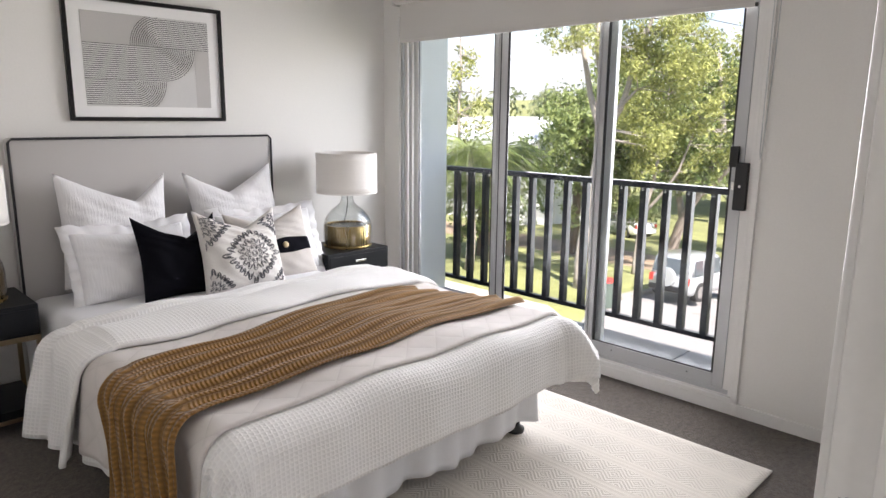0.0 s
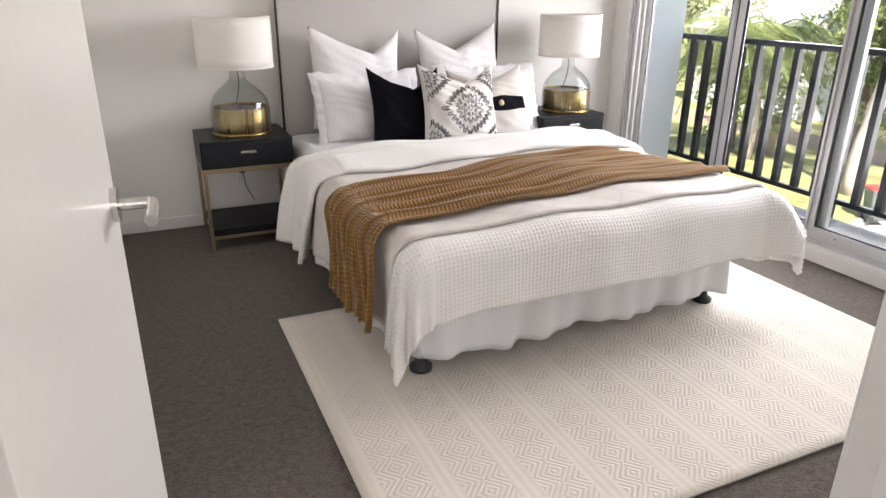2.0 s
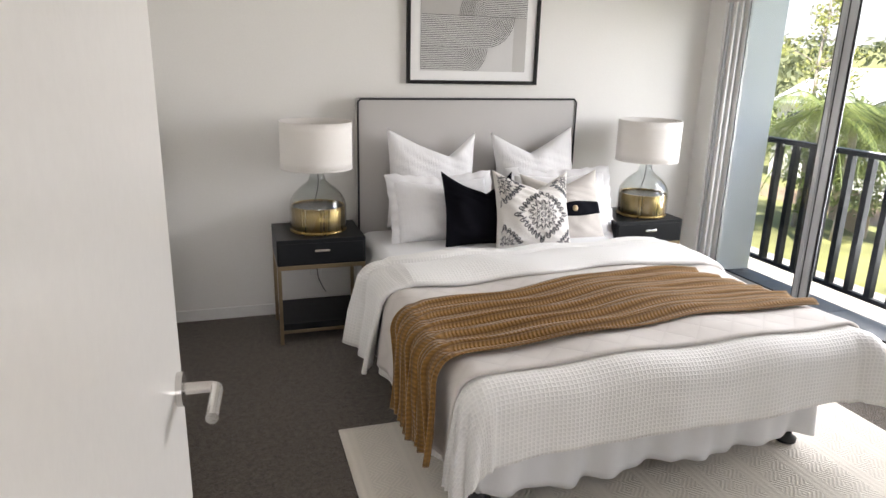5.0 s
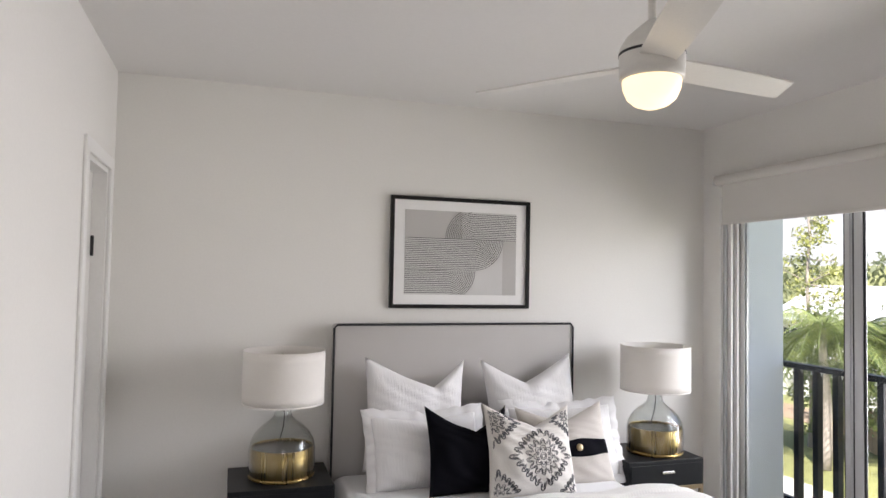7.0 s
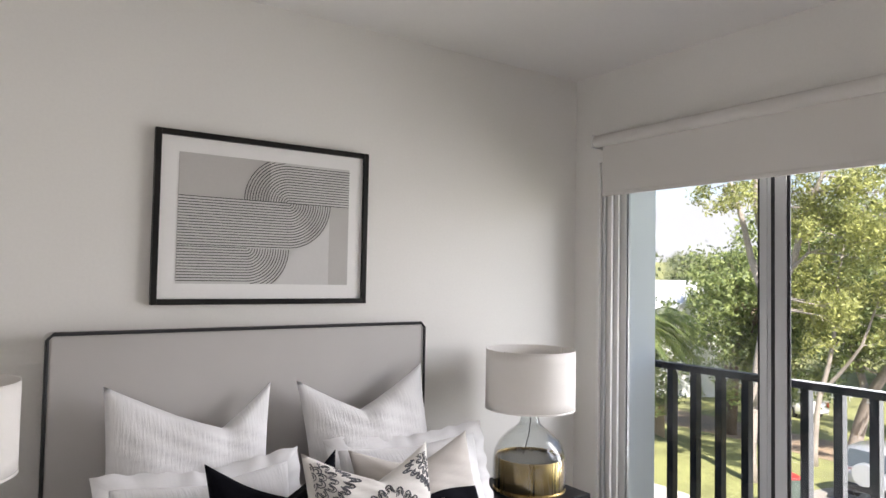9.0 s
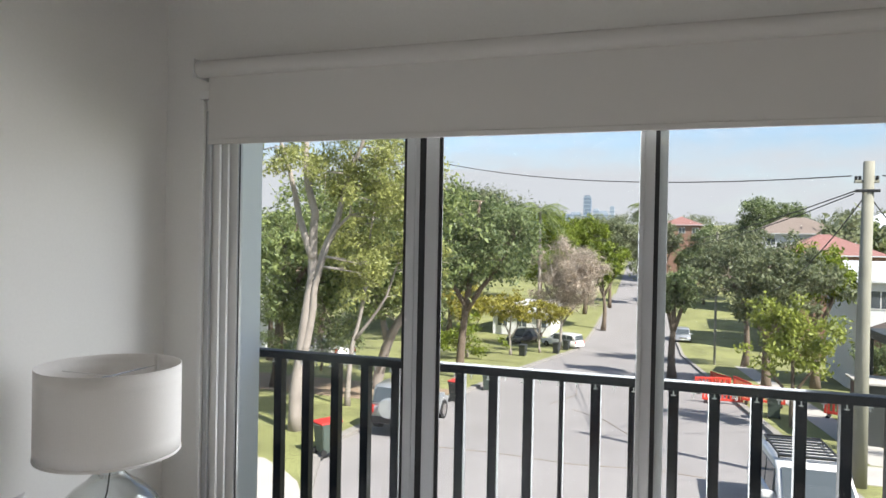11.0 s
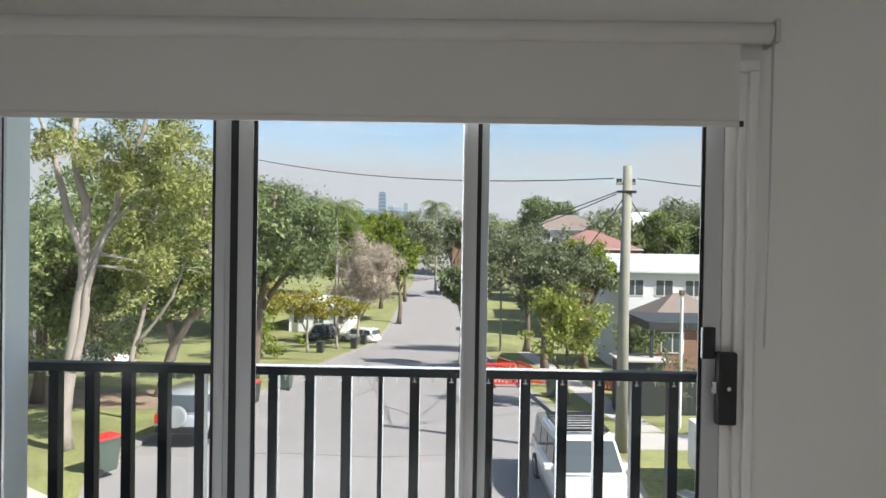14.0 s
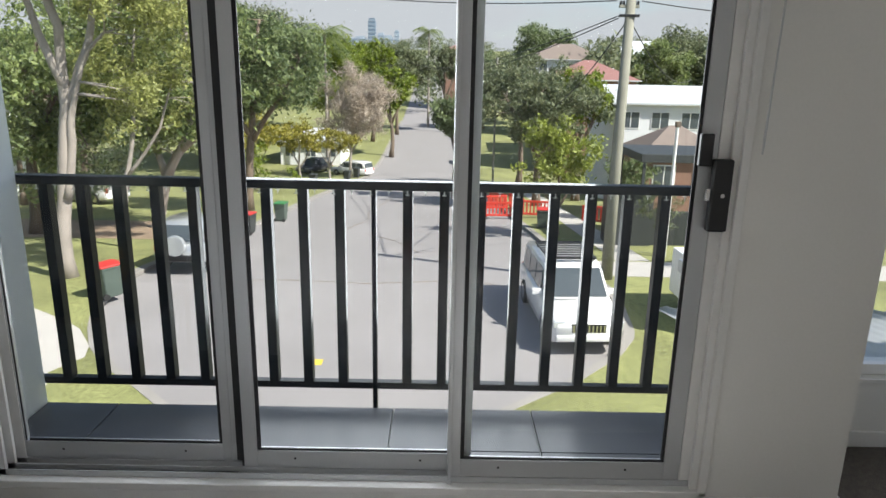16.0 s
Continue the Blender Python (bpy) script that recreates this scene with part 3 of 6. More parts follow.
g2 = part("pane", boxes((XN + 0.055, NY1 + 0.05, NZ0 + 0.05, XN + 0.06, NY0 - 0.05, NZ1 - 0.05)), M["pane"], nook)
g2.visible_shadow = False
part("window_sill", boxes((XN - 0.02, NY1 - 0.04, NZ0 - 0.022, XN + 0.019, NY0 + 0.04, NZ0 - 0.001), bevel=0.003), W, nook)

# ---- balcony ----
setting("balcony_slab", boxes((0.141, YN + 0.14, -0.25, 0.655, -0.021, 0.036)), M["grout"], "concrete balcony slab with pale grout", "balcony floor")
setting("wall_wing", boxes((0.141, -0.020, -3.0, 0.66, 0.20, 3.0)), M["render"], "pale blue-white rendered wing wall of the balcony", "wall")
setting("wall_outer", boxes((0.02, 0.2, -5.5, 0.14, 6.0, 3.2), (0.142, YN + 0.01, -5.5, 0.60, -0.021, -0.252), (XN + 0.0, YB - 6, -5.5, XN + 0.14, YB - 0.142, 3.0)), M["render"], "pale rendered outside walls of the house", "wall")
# Unseen roof slab, added to keep sun and sky off the wing wall
setting("eave", boxes((XL - 0.6, -7.0, H + 0.152, 0.72, 6.2, H + 0.40)), M["render"], "unseen pale roof overhang, added to shade the balcony", "eave")
railing = tagged(new("balcony_railing"), "charcoal metal balcony railing with flat balusters", "railing", "", "structure")
RX = 0.692                               # fixed to the slab's outer face
part("top_rail", boxes((RX - 0.030, YN + 0.142, 1.062, RX + 0.030, 0.19, 1.100), bevel=0.004), M["rail"], railing)
part("bottom_rail", boxes((RX - 0.020, YN + 0.142, 0.136, RX + 0.020, 0.19, 0.168), bevel=0.003), M["rail"], railing)
bal = None
YP = -1.529
part("post", boxes((RX - 0.022, YP - 0.010, -0.16, RX + 0.022, YP + 0.010, 1.062), bevel=0.002), M["rail"], railing)
part("fixing_plate", boxes((0.656, YP - 0.05, -0.16, RX - 0.0225, YP + 0.05, -0.02), bevel=0.002), M["rail"], railing)
for k in [i for i in range(-11, 12) if i]:
    y = YP + math.copysign(0.146 + (abs(k) - 1) * 0.1575, k)
    if not (YN + 0.16 < y < 0.0):
        continue
    if bal is None:
        bal = part("baluster", boxes((RX - 0.024, -0.021, 0.1685, RX + 0.024, 0.021, 1.0615), bevel=0.002), M["rail"], railing)
        bal.location.y = y
    else:
        o = new("baluster", bal.data)
        o.parent, o.location.y = railing, y
for k in range(38):
    y = -0.10 - 0.0787 * k
    f = -1 if k % 2 else 1
    part("hook", tubes([([(RX - 0.026, y - 0.009, 1.052 - 0.008 * f), (RX - 0.026, y + 0.009, 1.052 - 0.008 * f)], 0.0022), ([(RX - 0.026, y, 1.052 - 0.008 * f), (RX - 0.026, y, 1.052 + 0.010 * f)], 0.0022)], 5), M["plastic"], railing)
# porcelain tiles, each laid with a joint
tile_floor = tagged(new("balcony_tiles"), "large dark grey porcelain balcony tiles with pale joints", "tiles", "", "structure")
joints = [-0.022, -0.354, -0.985, -1.617, -2.246, -2.877, YN + 0.142]
for ya, yc in zip(joints, joints[1:]):
    part("tile", boxes((0.145, yc + 0.003, 0.0362, 0.300, ya - 0.003, 0.05), bevel=0.001, segs=1), M["tile"], tile_floor)
    part("tile", boxes((0.305, yc + 0.003, 0.0362, 0.655, ya - 0.003, 0.05), bevel=0.001, segs=1), M["tile"], tile_floor)

# ---- rug ----
rug = tagged(part("rug", cloth(lambda u, v: (u, v, 0.004), span(-2.888, -0.465, 60), span(-3.142, -1.525, 40), 0.009), M["rug"]),
             "cream woven wool rug with raised zigzag bands", "rug")
rug.location.z = 0.011

# ---- bed ----
BED = pose(-1.778, -0.09, 0, 0, 0, 1.6)
bed = thing("bed", BED, "made bed with grey linen headboard and white valance", "bed")
HW = 0.75
hb = part("headboard", boxes((-HW, 0.0, 0.02, HW, 0.078, 1.378), bevel=0.02, segs=3), M["headboard"], bed, "pale grey linen headboard with black piping", True)
box_uv(hb)
part("piping", tubes([([(-HW + 0.004, -0.004, 0.45), (-HW + 0.004, -0.004, 1.355), (-HW + 0.022, -0.004, 1.374), (HW - 0.022, -0.004, 1.374), (HW - 0.004, -0.004, 1.355), (HW - 0.004, -0.004, 0.45)], 0.0065)], 8), M["piping"], hb)
part("mattress", boxes((-0.755, -2.10, 0.30, 0.755, -0.008, 0.565), bevel=0.07, segs=5), M["sheet"], bed, "white fitted sheet over the mattress", True)
part("base", boxes((-0.74, -2.10, 0.13, 0.74, -0.02, 0.30), bevel=0.02), M["sheet"], bed)
for lx, ly in ((-0.74, -2.06), (0.74, -2.06), (-0.70, -0.15), (0.70, -0.15)):
    part("leg", lathe([(0.030, 0.016), (0.045, 0.018), (0.046, 0.034), (0.024, 0.05), (0.020, 0.14)], 18), M["black"], bed, "", True).location = (lx, ly, 0)


def skirt_path(s):
    """A point and the way out along the bed's left side, foot and right side."""
    a, L = 0.775, 2.125
    if s < L:
        return Vector((-a, -s, 0)), Vector((-1, 0, 0))
    if s < L + 2 * a:
        return Vector((-a + (s - L), -L, 0)), Vector((0, -1, 0))
    return Vector((a, -L + (s - L - 2 * a), 0)), Vector((1, 0, 0))


def skirt(u, v):
    p, o = skirt_path(u)
    f = v / 0.345
    wob = 0.020 * f * math.sin(u * 21 + 1.7 * math.sin(u * 5.1)) + 0.012 * f * math.sin(u * 43 + 0.6)
    return p + o * (wob + 0.01) + Vector((0, 0, 0.43 - v + 0.012 * f * math.sin(u * 9.3)))


part("valance", cloth(skirt, span(0.1, 2.125 * 2 + 1.55 - 0.1, 420), span(0, 0.345, 12), 0.004), M["sheet"], bed, "gathered white cotton valance")


def drape(top, side, front, seed, flare=0.10, halfw=0.80, length=2.19, wave=0.022):
    """Bedding over a rounded box: metres across and along the cloth to a place."""
    def fn(u, v):
        ox = max(abs(u) - halfw, 0.0)
        oy = max(-v - length, 0.0)
        sx = 1.0 if u > 0 else -1.0
        cx, cy = max(-halfw, min(halfw, u)), max(-length, v)
        s = math.hypot(ox, oy)
        lump = 0.012 * math.sin(u * 4.3 + seed) * math.sin(v * 3.7 + seed * 2) + 0.006 * math.sin(u * 11 + v * 7 + seed)
        z = top + lump + 0.02 * (1 - (cx / halfw) ** 2)
        x, y = cx, cy
        if s > 0:
            dx, dy = sx * ox / s, -oy / s
            r = 0.10
            if s < r * math.pi / 2:
                out, drop = r * math.sin(s / r), r * (1 - math.cos(s / r))
            else:
                t = s - r * math.pi / 2
                out, drop = r + t * flare, r + t * (1 - flare * 0.3)
            ang = math.atan2(oy, ox)
            corner = math.sin(2 * ang) if ox > 0 and oy > 0 else 0.0
            along = (v if oy <= 0 else 0) + (u if ox <= 0 else 0) + ang
            f = min(s / 0.3, 1.0)
            k = 0.22 if ox <= 0 else 0.22 + 0.78 * min(1.0, abs(ox) / (oy + 0.001) * 0.8)
            out += f * k * (wave * math.sin(along * 13 + seed) + 0.6 * wave * math.sin(along * 29 + seed * 3))
            out += corner * f * (0.13 if sx > 0 else 0.03)
            drop *= 1 - (0.18 if sx > 0 else 0.04) * corner
            x += dx * out
            y += dy * out
            z -= drop
        return Vector((x, y, max(z, 0.03)))
    return fn


WTOP = 0.600
white = part("duvet", cloth(drape(WTOP, 0.4, 0.4, 0.7, 0.06), span(-1.24, 1.22, 110), span(-2.53, -0.98, 90), 0.006), M["waffle"], bed, "white waffle-weave duvet hanging over the foot")
quilt = part("quilt", cloth(drape(WTOP + 0.016, 0.4, 0.4, 0.7, 0.085, 0.808, 2.4, 0.018), span(-1.225, 1.20, 110), span(-2.19, -1.20, 60), 0.012), M["quilt"], bed, "beige quilted coverlet folded across the bed")
def puffed(base):
    """The turned-down edge is a soft roll, fuller in its middle, with a slack front line."""
    def fn(u, v):
        k = (v + 1.335) / 0.435
        p = base(u, v + 0.018 * math.sin(u * 5.0) + 0.01 * math.sin(u * 13))
        full = 0.045 * math.sin(math.pi * min(1.0, k * 1.15 + 0.08)) ** 0.7 if k < 0.82 else 0.02
        p.z += full * (1 if abs(u) < 0.8 else 0.25)
        if abs(u) > 0.8:
            p.x += math.copysign(full * 0.8, u)
        return p
    return fn


fold = part("turned_down_edge", cloth(puffed(drape(WTOP + 0.022, 0.4, 0.4, 0.7, 0.17, 0.815, 2.6, 0.030)), span(-1.29, 1.15, 120), span(-1.335, -0.90, 44), 0.02), M["waffle"], bed, "white waffle edge turned down over the coverlet")


def throw_fn(base):
    def fn(u, v):
        # the throw lies a little slanted and gathers into folds
        far = 0.60 + 0.25 * (-1.40 - v) / 0.56
        u = -1.26 + (u + 1.26) * (far + 1.26) / 2.24
        k = min(1.0, max(0.0, (0.9 - u) / 1.75))
        hang = min(1.0, max(0.0, (-u - 0.8) / 0.4))
        w = -1.68 + (v + 1.68) * (1 - 0.16 * hang)
        p = base(u, w - 0.045 - 0.07 * k * k - 0.13 * hang + 0.010 * math.sin(u * 5.0))
        g = 0.011 * math.sin(v * 62 + 2.2 * math.sin(u * 2.3)) + 0.006 * math.sin(v * 118 + u * 4)
        p.z += g * (1 if abs(u) < 0.85 else 0.3)
        if abs(u) >= 0.85:
            p.x += math.copysign(0.012 + abs(g) * 1.4, u)
        return p
    return fn


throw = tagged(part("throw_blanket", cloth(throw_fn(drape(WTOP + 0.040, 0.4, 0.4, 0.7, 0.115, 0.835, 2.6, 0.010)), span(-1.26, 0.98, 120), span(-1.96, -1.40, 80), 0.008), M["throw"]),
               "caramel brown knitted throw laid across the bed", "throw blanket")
throw.matrix_world = BED


# ---- pillows and cushions ----
def pillow_point(a, b, sgn, w, h, t, ear, sag, dip=0.0):
    """A stuffed square with pulled-out corners: x across, z up, y through it; its top edge sags between the corners."""
    pin = 1 - ear * (1 - abs(b) ** 1.6) * abs(a) ** 3
    pib = 1 - ear * (1 - abs(a) ** 1.6) * abs(b) ** 3
    prof = max(0.0, (1 - abs(a) ** 2.6) * (1 - abs(b) ** 2.6)) ** 0.62
    wr = 0.004 * math.sin(a * 9 + b * 3) * prof + 0.0035 * math.sin(13 * a + 17 * b + 3 * math.sin(5 * b + w * 9)) * prof ** 0.5 + 0.005 * math.sin(a * 5 - b * 6 + w * 40) * prof
    x, z = a * w / 2 * pin, b * h / 2 * pib
    k = max(0.0, b) ** 2
    z -= sag * k * max(0.0, 1 - (abs(a - dip) / (1 + abs(dip) * (1 if a < dip else -1) * (1 if dip > 0 else -1))) ** 0.95)
    crease = 0.022 * math.exp(-((a - dip) / 0.12) ** 2) * max(0.0, b) ** 1.5 * (sag / 0.1)
    return Vector((x, sgn * max(0.0, t / 2 * prof + wr - crease * prof ** 0.4), z))


def pillow_mesh(w, h, t, ear=0.06, sag=0.05, dip=0.0, n=34, flange=0.0):
    bm = bmesh.new()
    uvl = bm.loops.layers.uv.new("UVMap")
    for sgn in (1, -1):
        g = [[bm.verts.new(pillow_point(2 * i / n - 1, 2 * j / n - 1, sgn, w, h, t, ear, sag, dip)) for j in range(n + 1)] for i in range(n + 1)]
        for i in range(n):
            for j in range(n):
                q = (g[i][j], g[i + 1][j], g[i + 1][j + 1], g[i][j + 1])
                f = bm.faces.new(q if sgn < 0 else tuple(reversed(q)))
                f.smooth = True
                for loop in f.loops:
                    loop[uvl].uv = (loop.vert.co.x, loop.vert.co.z)
    bmesh.ops.remove_doubles(bm, verts=bm.verts, dist=0.0008)
    if flange:
        # a loose flat border round the seam, slightly wavy
        rim = []
        for k in range(161):
            s = 4 * (k % 160) / 160
            a, b = [(2 * s - 1, -1), (1, 2 * (s - 1) - 1), (1 - 2 * (s - 2), 1), (-1, 1 - 2 * (s - 3))][int(s)]
            p = pillow_point(a, b, 1, w, h, t, ear, sag, dip)
            o = Vector((a * abs(a) ** 3, 0, b * abs(b) ** 3))
            rim.append((p - o * 0.006, p + o * flange + Vector((0, 0.008 * math.sin(k * 0.9), 0.004 * math.sin(k * 1.3)))))
        vs = [[bm.verts.new(q + Vector((0, d, 0))) for q in r for d in (-0.002, 0.002)] for r in rim[:160]]
        for k in range(160):
            p, q = vs[k], vs[(k + 1) % 160]
            for i, j in ((0, 2), (2, 3), (3, 1)):
                f = bm.faces.new((p[i], p[j], q[j], q[i]))
                f.smooth = True
    return bm


def cushion(name, m, bm, material, label, category="pillow"):
    ob = tagged(part(name, bm, material), label, category)
    ob.matrix_world = m
    return ob


cushion("pillow", pose(-2.085, -0.235, 0.895, -12, 3, 2), pillow_mesh(0.58, 0.60, 0.17, 0.07, 0.15, 0.38), M["pillow"], "white crinkled square pillow against the headboard")
cushion("pillow", pose(-1.375, -0.225, 0.895, -12, -3, 1), pillow_mesh(0.58, 0.60, 0.17, 0.07, 0.14, -0.1), M["pillow"], "white crinkled square pillow against the headboard")
cushion("pillow", pose(-2.06, -0.40, 0.735, -22, 0, 3), pillow_mesh(0.60, 0.38, 0.17, 0.05, 0.03, flange=0.045), M["pillow"], "white crinkled flanged pillow leaning on a larger pillow")
cushion("pillow", pose(-1.25, -0.385, 0.735, -22, 0, -2), pillow_mesh(0.64, 0.40, 0.17, 0.05, 0.02, flange=0.045), M["pillow"], "white crinkled flanged pillow leaning on a larger pillow")
cushion("cushion", pose(-1.88, -0.545, 0.765, -20, 2, 2), pillow_mesh(0.46, 0.45, 0.15, 0.08, 0.15, 0.15), M["velvet"], "black velvet cushion with dented top", "cushion")


def trace(pts, dims, radius):
    """A printed line on the front of a cushion, from places in its square."""
    out = []
    for a, b in pts:
        if max(abs(a), abs(b)) > 0.93:
            if len(out) > 1:
                yield out, radius
            out = []
            continue
        out.append(pillow_point(a, b, -1, *dims) + Vector((0, radius * 0.35 - 0.0016, 0)))
    if len(out) > 1:
        yield out, radius


def petal(cx, cy, ang, r0, r1, wide, n=9):
    pts = []
    for k in range(n + 1):
        t = math.pi * k / n
        r = r0 + (r1 - r0) * math.sin(t) ** 0.6
        s = wide * -math.cos(t)
        pts.append((cx + r * math.cos(ang) - s * math.sin(ang), cy + r * math.sin(ang) + s * math.cos(ang)))
    return pts


def ring(cx, cy, r, n=16):
    return [(cx + r * math.cos(2 * math.pi * k / n), cy + r * math.sin(2 * math.pi * k / n)) for k in range(n + 1)]


def medallion(cx, cy, size):
    lines = [ring(cx, cy, size * f) for f in (0.06, 0.11)]
    for k in range(8):
        lines.append(petal(cx, cy, 2 * math.pi * k / 8, size * 0.14, size * 0.34, size * 0.10))
        lines.append(petal(cx, cy, 2 * math.pi * k / 8, size * 0.17, size * 0.27, size * 0.05))
    for k in range(14):
        lines.append(petal(cx, cy, 2 * math.pi * (k + 0.5) / 14, size * 0.36, size * 0.58, size * 0.075))
        lines.append(petal(cx, cy, 2 * math.pi * (k + 0.5) / 14, size * 0.40, size * 0.52, size * 0.04))
    for k in range(24):
        a = 2 * math.pi * k / 24
        d = size * 0.98 / (abs(math.cos(a)) + abs(math.sin(a))) ** 0.75
        lines.append(petal(cx, cy, a, d * 0.80, d * 1.14, size * 0.085))
        lines.append(petal(cx, cy, a, d * 0.84, d * 1.13, size * 0.052))
        lines.append(petal(cx, cy, a, d * 0.88, d * 1.02, size * 0.03, 5))
    return lines


PD = (0.50, 0.47, 0.16, 0.08, 0.11, 0.1)
print_cushion = cushion("cushion", pose(-1.585, -0.650, 0.770, -20, 3, 2), pillow_mesh(*PD), M["print_cloth"], "ivory cushion printed with charcoal medallions", "cushion")
for cx, cy, size in ((0.12, -0.16, 0.66), (-0.95, 0.68, 0.60), (0.98, 0.75, 0.52), (-0.85, -0.98, 0.52), (1.0, -1.0, 0.5)):
    ink = [piece for line in medallion(cx, cy, size) for piece in trace(line, PD, 0.0019)]
    part("medallion_print", tubes(ink, 4), M["print_ink"], print_cushion, "charcoal medallion print")

BD = (0.52, 0.45, 0.15, 0.07, 0.09)
beige = cushion("cushion", pose(-1.31, -0.51, 0.745, -22, -2, -2), pillow_mesh(*BD), M["beige_cloth"], "beige linen cushion with black band and button", "cushion")
part("band", cloth(lambda u, v: pillow_point(u / 0.26, -0.12 + v / 0.225 * (1 + 0.12 * math.sin(u * 20)), -1, *BD) + Vector((0, -0.004, 0)), span(-0.245, 0.245, 30), span(-0.042, 0.042, 6), 0.003), M["velvet"], beige, "black ribbon band")
bt = part("button", lathe([(0.003, 0.0), (0.016, 0.001), (0.019, 0.005), (0.016, 0.009), (0.004, 0.007)], 20), M["brass_leg"], beige, "round horn button", True)
bt.matrix_local = Matrix.Translation(pillow_point(-0.02, -0.12, -1, *BD) + Vector((0.045, -0.008, 0))) @ pose(0, 0, 0, 90, 0, 0)


# ---- bedside tables and lamps ----
M["bronze_shade"] = shader("dark_bronze_sleeve_shade", (0.05, 0.035, 0.02), 0.25, metal=0.6, vary=0.2)
def bedside_table(m, label):
    t = thing("bedside_table", m, label, "bedside table", "bedside tables")
    w, d, h = 0.50, 0.42, 0.625
    body = part("body", boxes((-w / 2, -d / 2, 0.475, w / 2, d / 2, h), bevel=0.003), M["black_wood"], t)
    dr = part("drawer", boxes((-w / 2 + 0.012, -d / 2 - 0.006, 0.487, w / 2 - 0.012, -d / 2 - 0.0005, h - 0.022), bevel=0.002), M["black_wood"], t)
    part("handle", boxes((-0.042, -d / 2 - 0.022, 0.553, 0.042, -d / 2 - 0.0065, 0.569), bevel=0.003), M["chrome"], dr, "small brushed metal pull")
    part("top_frame", boxes((-w / 2, -d / 2, 0.45, w / 2, -d / 2 + 0.018, 0.4745), (-w / 2, d / 2 - 0.018, 0.45, w / 2, d / 2, 0.4745), (-w / 2, -d / 2 + 0.018, 0.45, -w / 2 + 0.018, d / 2 - 0.018, 0.4745), (w / 2 - 0.018, -d / 2 + 0.018, 0.45, w / 2, d / 2 - 0.018, 0.4745), bevel=0.001), M["brass_leg"], t, "antique brass frame")
    for sx in (-1, 1):
        for sy in (-1, 1):
            x0, y0 = sx * (w / 2 - 0.010), sy * (d / 2 - 0.010)
            part("leg", boxes((x0 - 0.010, y0 - 0.010, 0.0, x0 + 0.010, y0 + 0.010, 0.4495), bevel=0.001), M["brass_leg"], t)
    part("shelf", boxes((-w / 2 + 0.021, -d / 2 + 0.005, 0.085, w / 2 - 0.021, d / 2 - 0.005, 0.125), bevel=0.003), M["black_wood"], t)
    part("shelf_rail", boxes((-w / 2 + 0.0205, -d / 2 + 0.003, 0.066, w / 2 - 0.0205, -d / 2 + 0.016, 0.0845), bevel=0.001), M["brass_leg"], t)
    part("shelf_rail", boxes((-w / 2 + 0.0205, d / 2 - 0.016, 0.066, w / 2 - 0.0205, d / 2 - 0.003, 0.0845), bevel=0.001), M["brass_leg"], t)
    return t


def table_lamp(m, label):
    t = thing("table_lamp", m, label, "table lamp", "bedside lamps")
    part("foot", lathe([(0.160, 0.0), (0.165, 0.004), (0.165, 0.012), (0.158, 0.018)], 48), M["brass"], t, "", True)
    part("brass_sleeve", lathe([(0.157, 0.018), (0.159, 0.022), (0.159, 0.148), (0.156, 0.150), (0.152, 0.150), (0.152, 0.143)], 48, False), M["brass"], t, "brushed brass sleeve", True)
    # Dark disc closes the open sleeve and stands in for its shaded inside
    part("inner_disc", lathe([(0.1515, 0.136), (0.1515, 0.140)], 40), M["bronze_shade"], t, "dark bronze disc in place of the sleeve's shaded inside")
    g = part("bottle", lathe([(0.163, 0.019), (0.166, 0.05), (0.166, 0.14), (0.158, 0.18), (0.136, 0.22), (0.102, 0.255), (0.067, 0.28), (0.047, 0.30), (0.041, 0.325), (0.041, 0.350), (0.043, 0.360)], 48, False), M["clear"], t, "clear glass bottle", True)
    g.visible_shadow = False
    part("cap", lathe([(0.043, 0.352), (0.045, 0.356), (0.045, 0.368), (0.012, 0.372), (0.012, 0.42)], 32), M["chrome"], t, "", True)
    part("flex", tubes([([(0.0, 0.0, 0.36), (0.008, 0.004, 0.30), (0.004, 0.01, 0.24), (-0.012, 0.016, 0.18), (-0.02, 0.02, 0.152)], 0.0025)], 6), M["black"], t, "dark lamp flex")
    sh = part("shade", cloth(lambda u, v: (0.205 * math.cos(u / 0.2), 0.205 * math.sin(u / 0.2), v), [0.2 * 2 * math.pi * k / 64 for k in range(65)], span(0.368, 0.635, 6), 0.0025), M["linen"], t, "white linen drum shade")
    part("shade_trim", lathe([(0.205, 0.367), (0.207, 0.367), (0.207, 0.374), (0.205, 0.374)], 64, False), M["linen"], sh)
    part("spider", tubes([([(-0.19, 0, 0.60), (0.19, 0, 0.60)], 0.002), ([(0, -0.19, 0.60), (0, 0.19, 0.60)], 0.002), ([(0, 0, 0.42), (0, 0, 0.60)], 0.006)], 6), M["chrome"], t)
    part("bulb", lathe([(0.012, 0.42), (0.016, 0.44), (0.03, 0.48), (0.026, 0.51), (0.008, 0.525)], 20), M["plastic"], t, "", True)
    return t


bedside_table(pose(-2.81, -0.30, 0), "black drawer bedside table with brass frame and low shelf")
bedside_table(pose(-0.665, -0.31, 0), "black drawer bedside table with brass frame beside the window")
table_lamp(pose(-2.80, -0.29, 0.6255), "glass bottle table lamp with brass base and white shade")
table_lamp(pose(-0.61, -0.325, 0.6255), "glass bottle table lamp with brass base near the window")

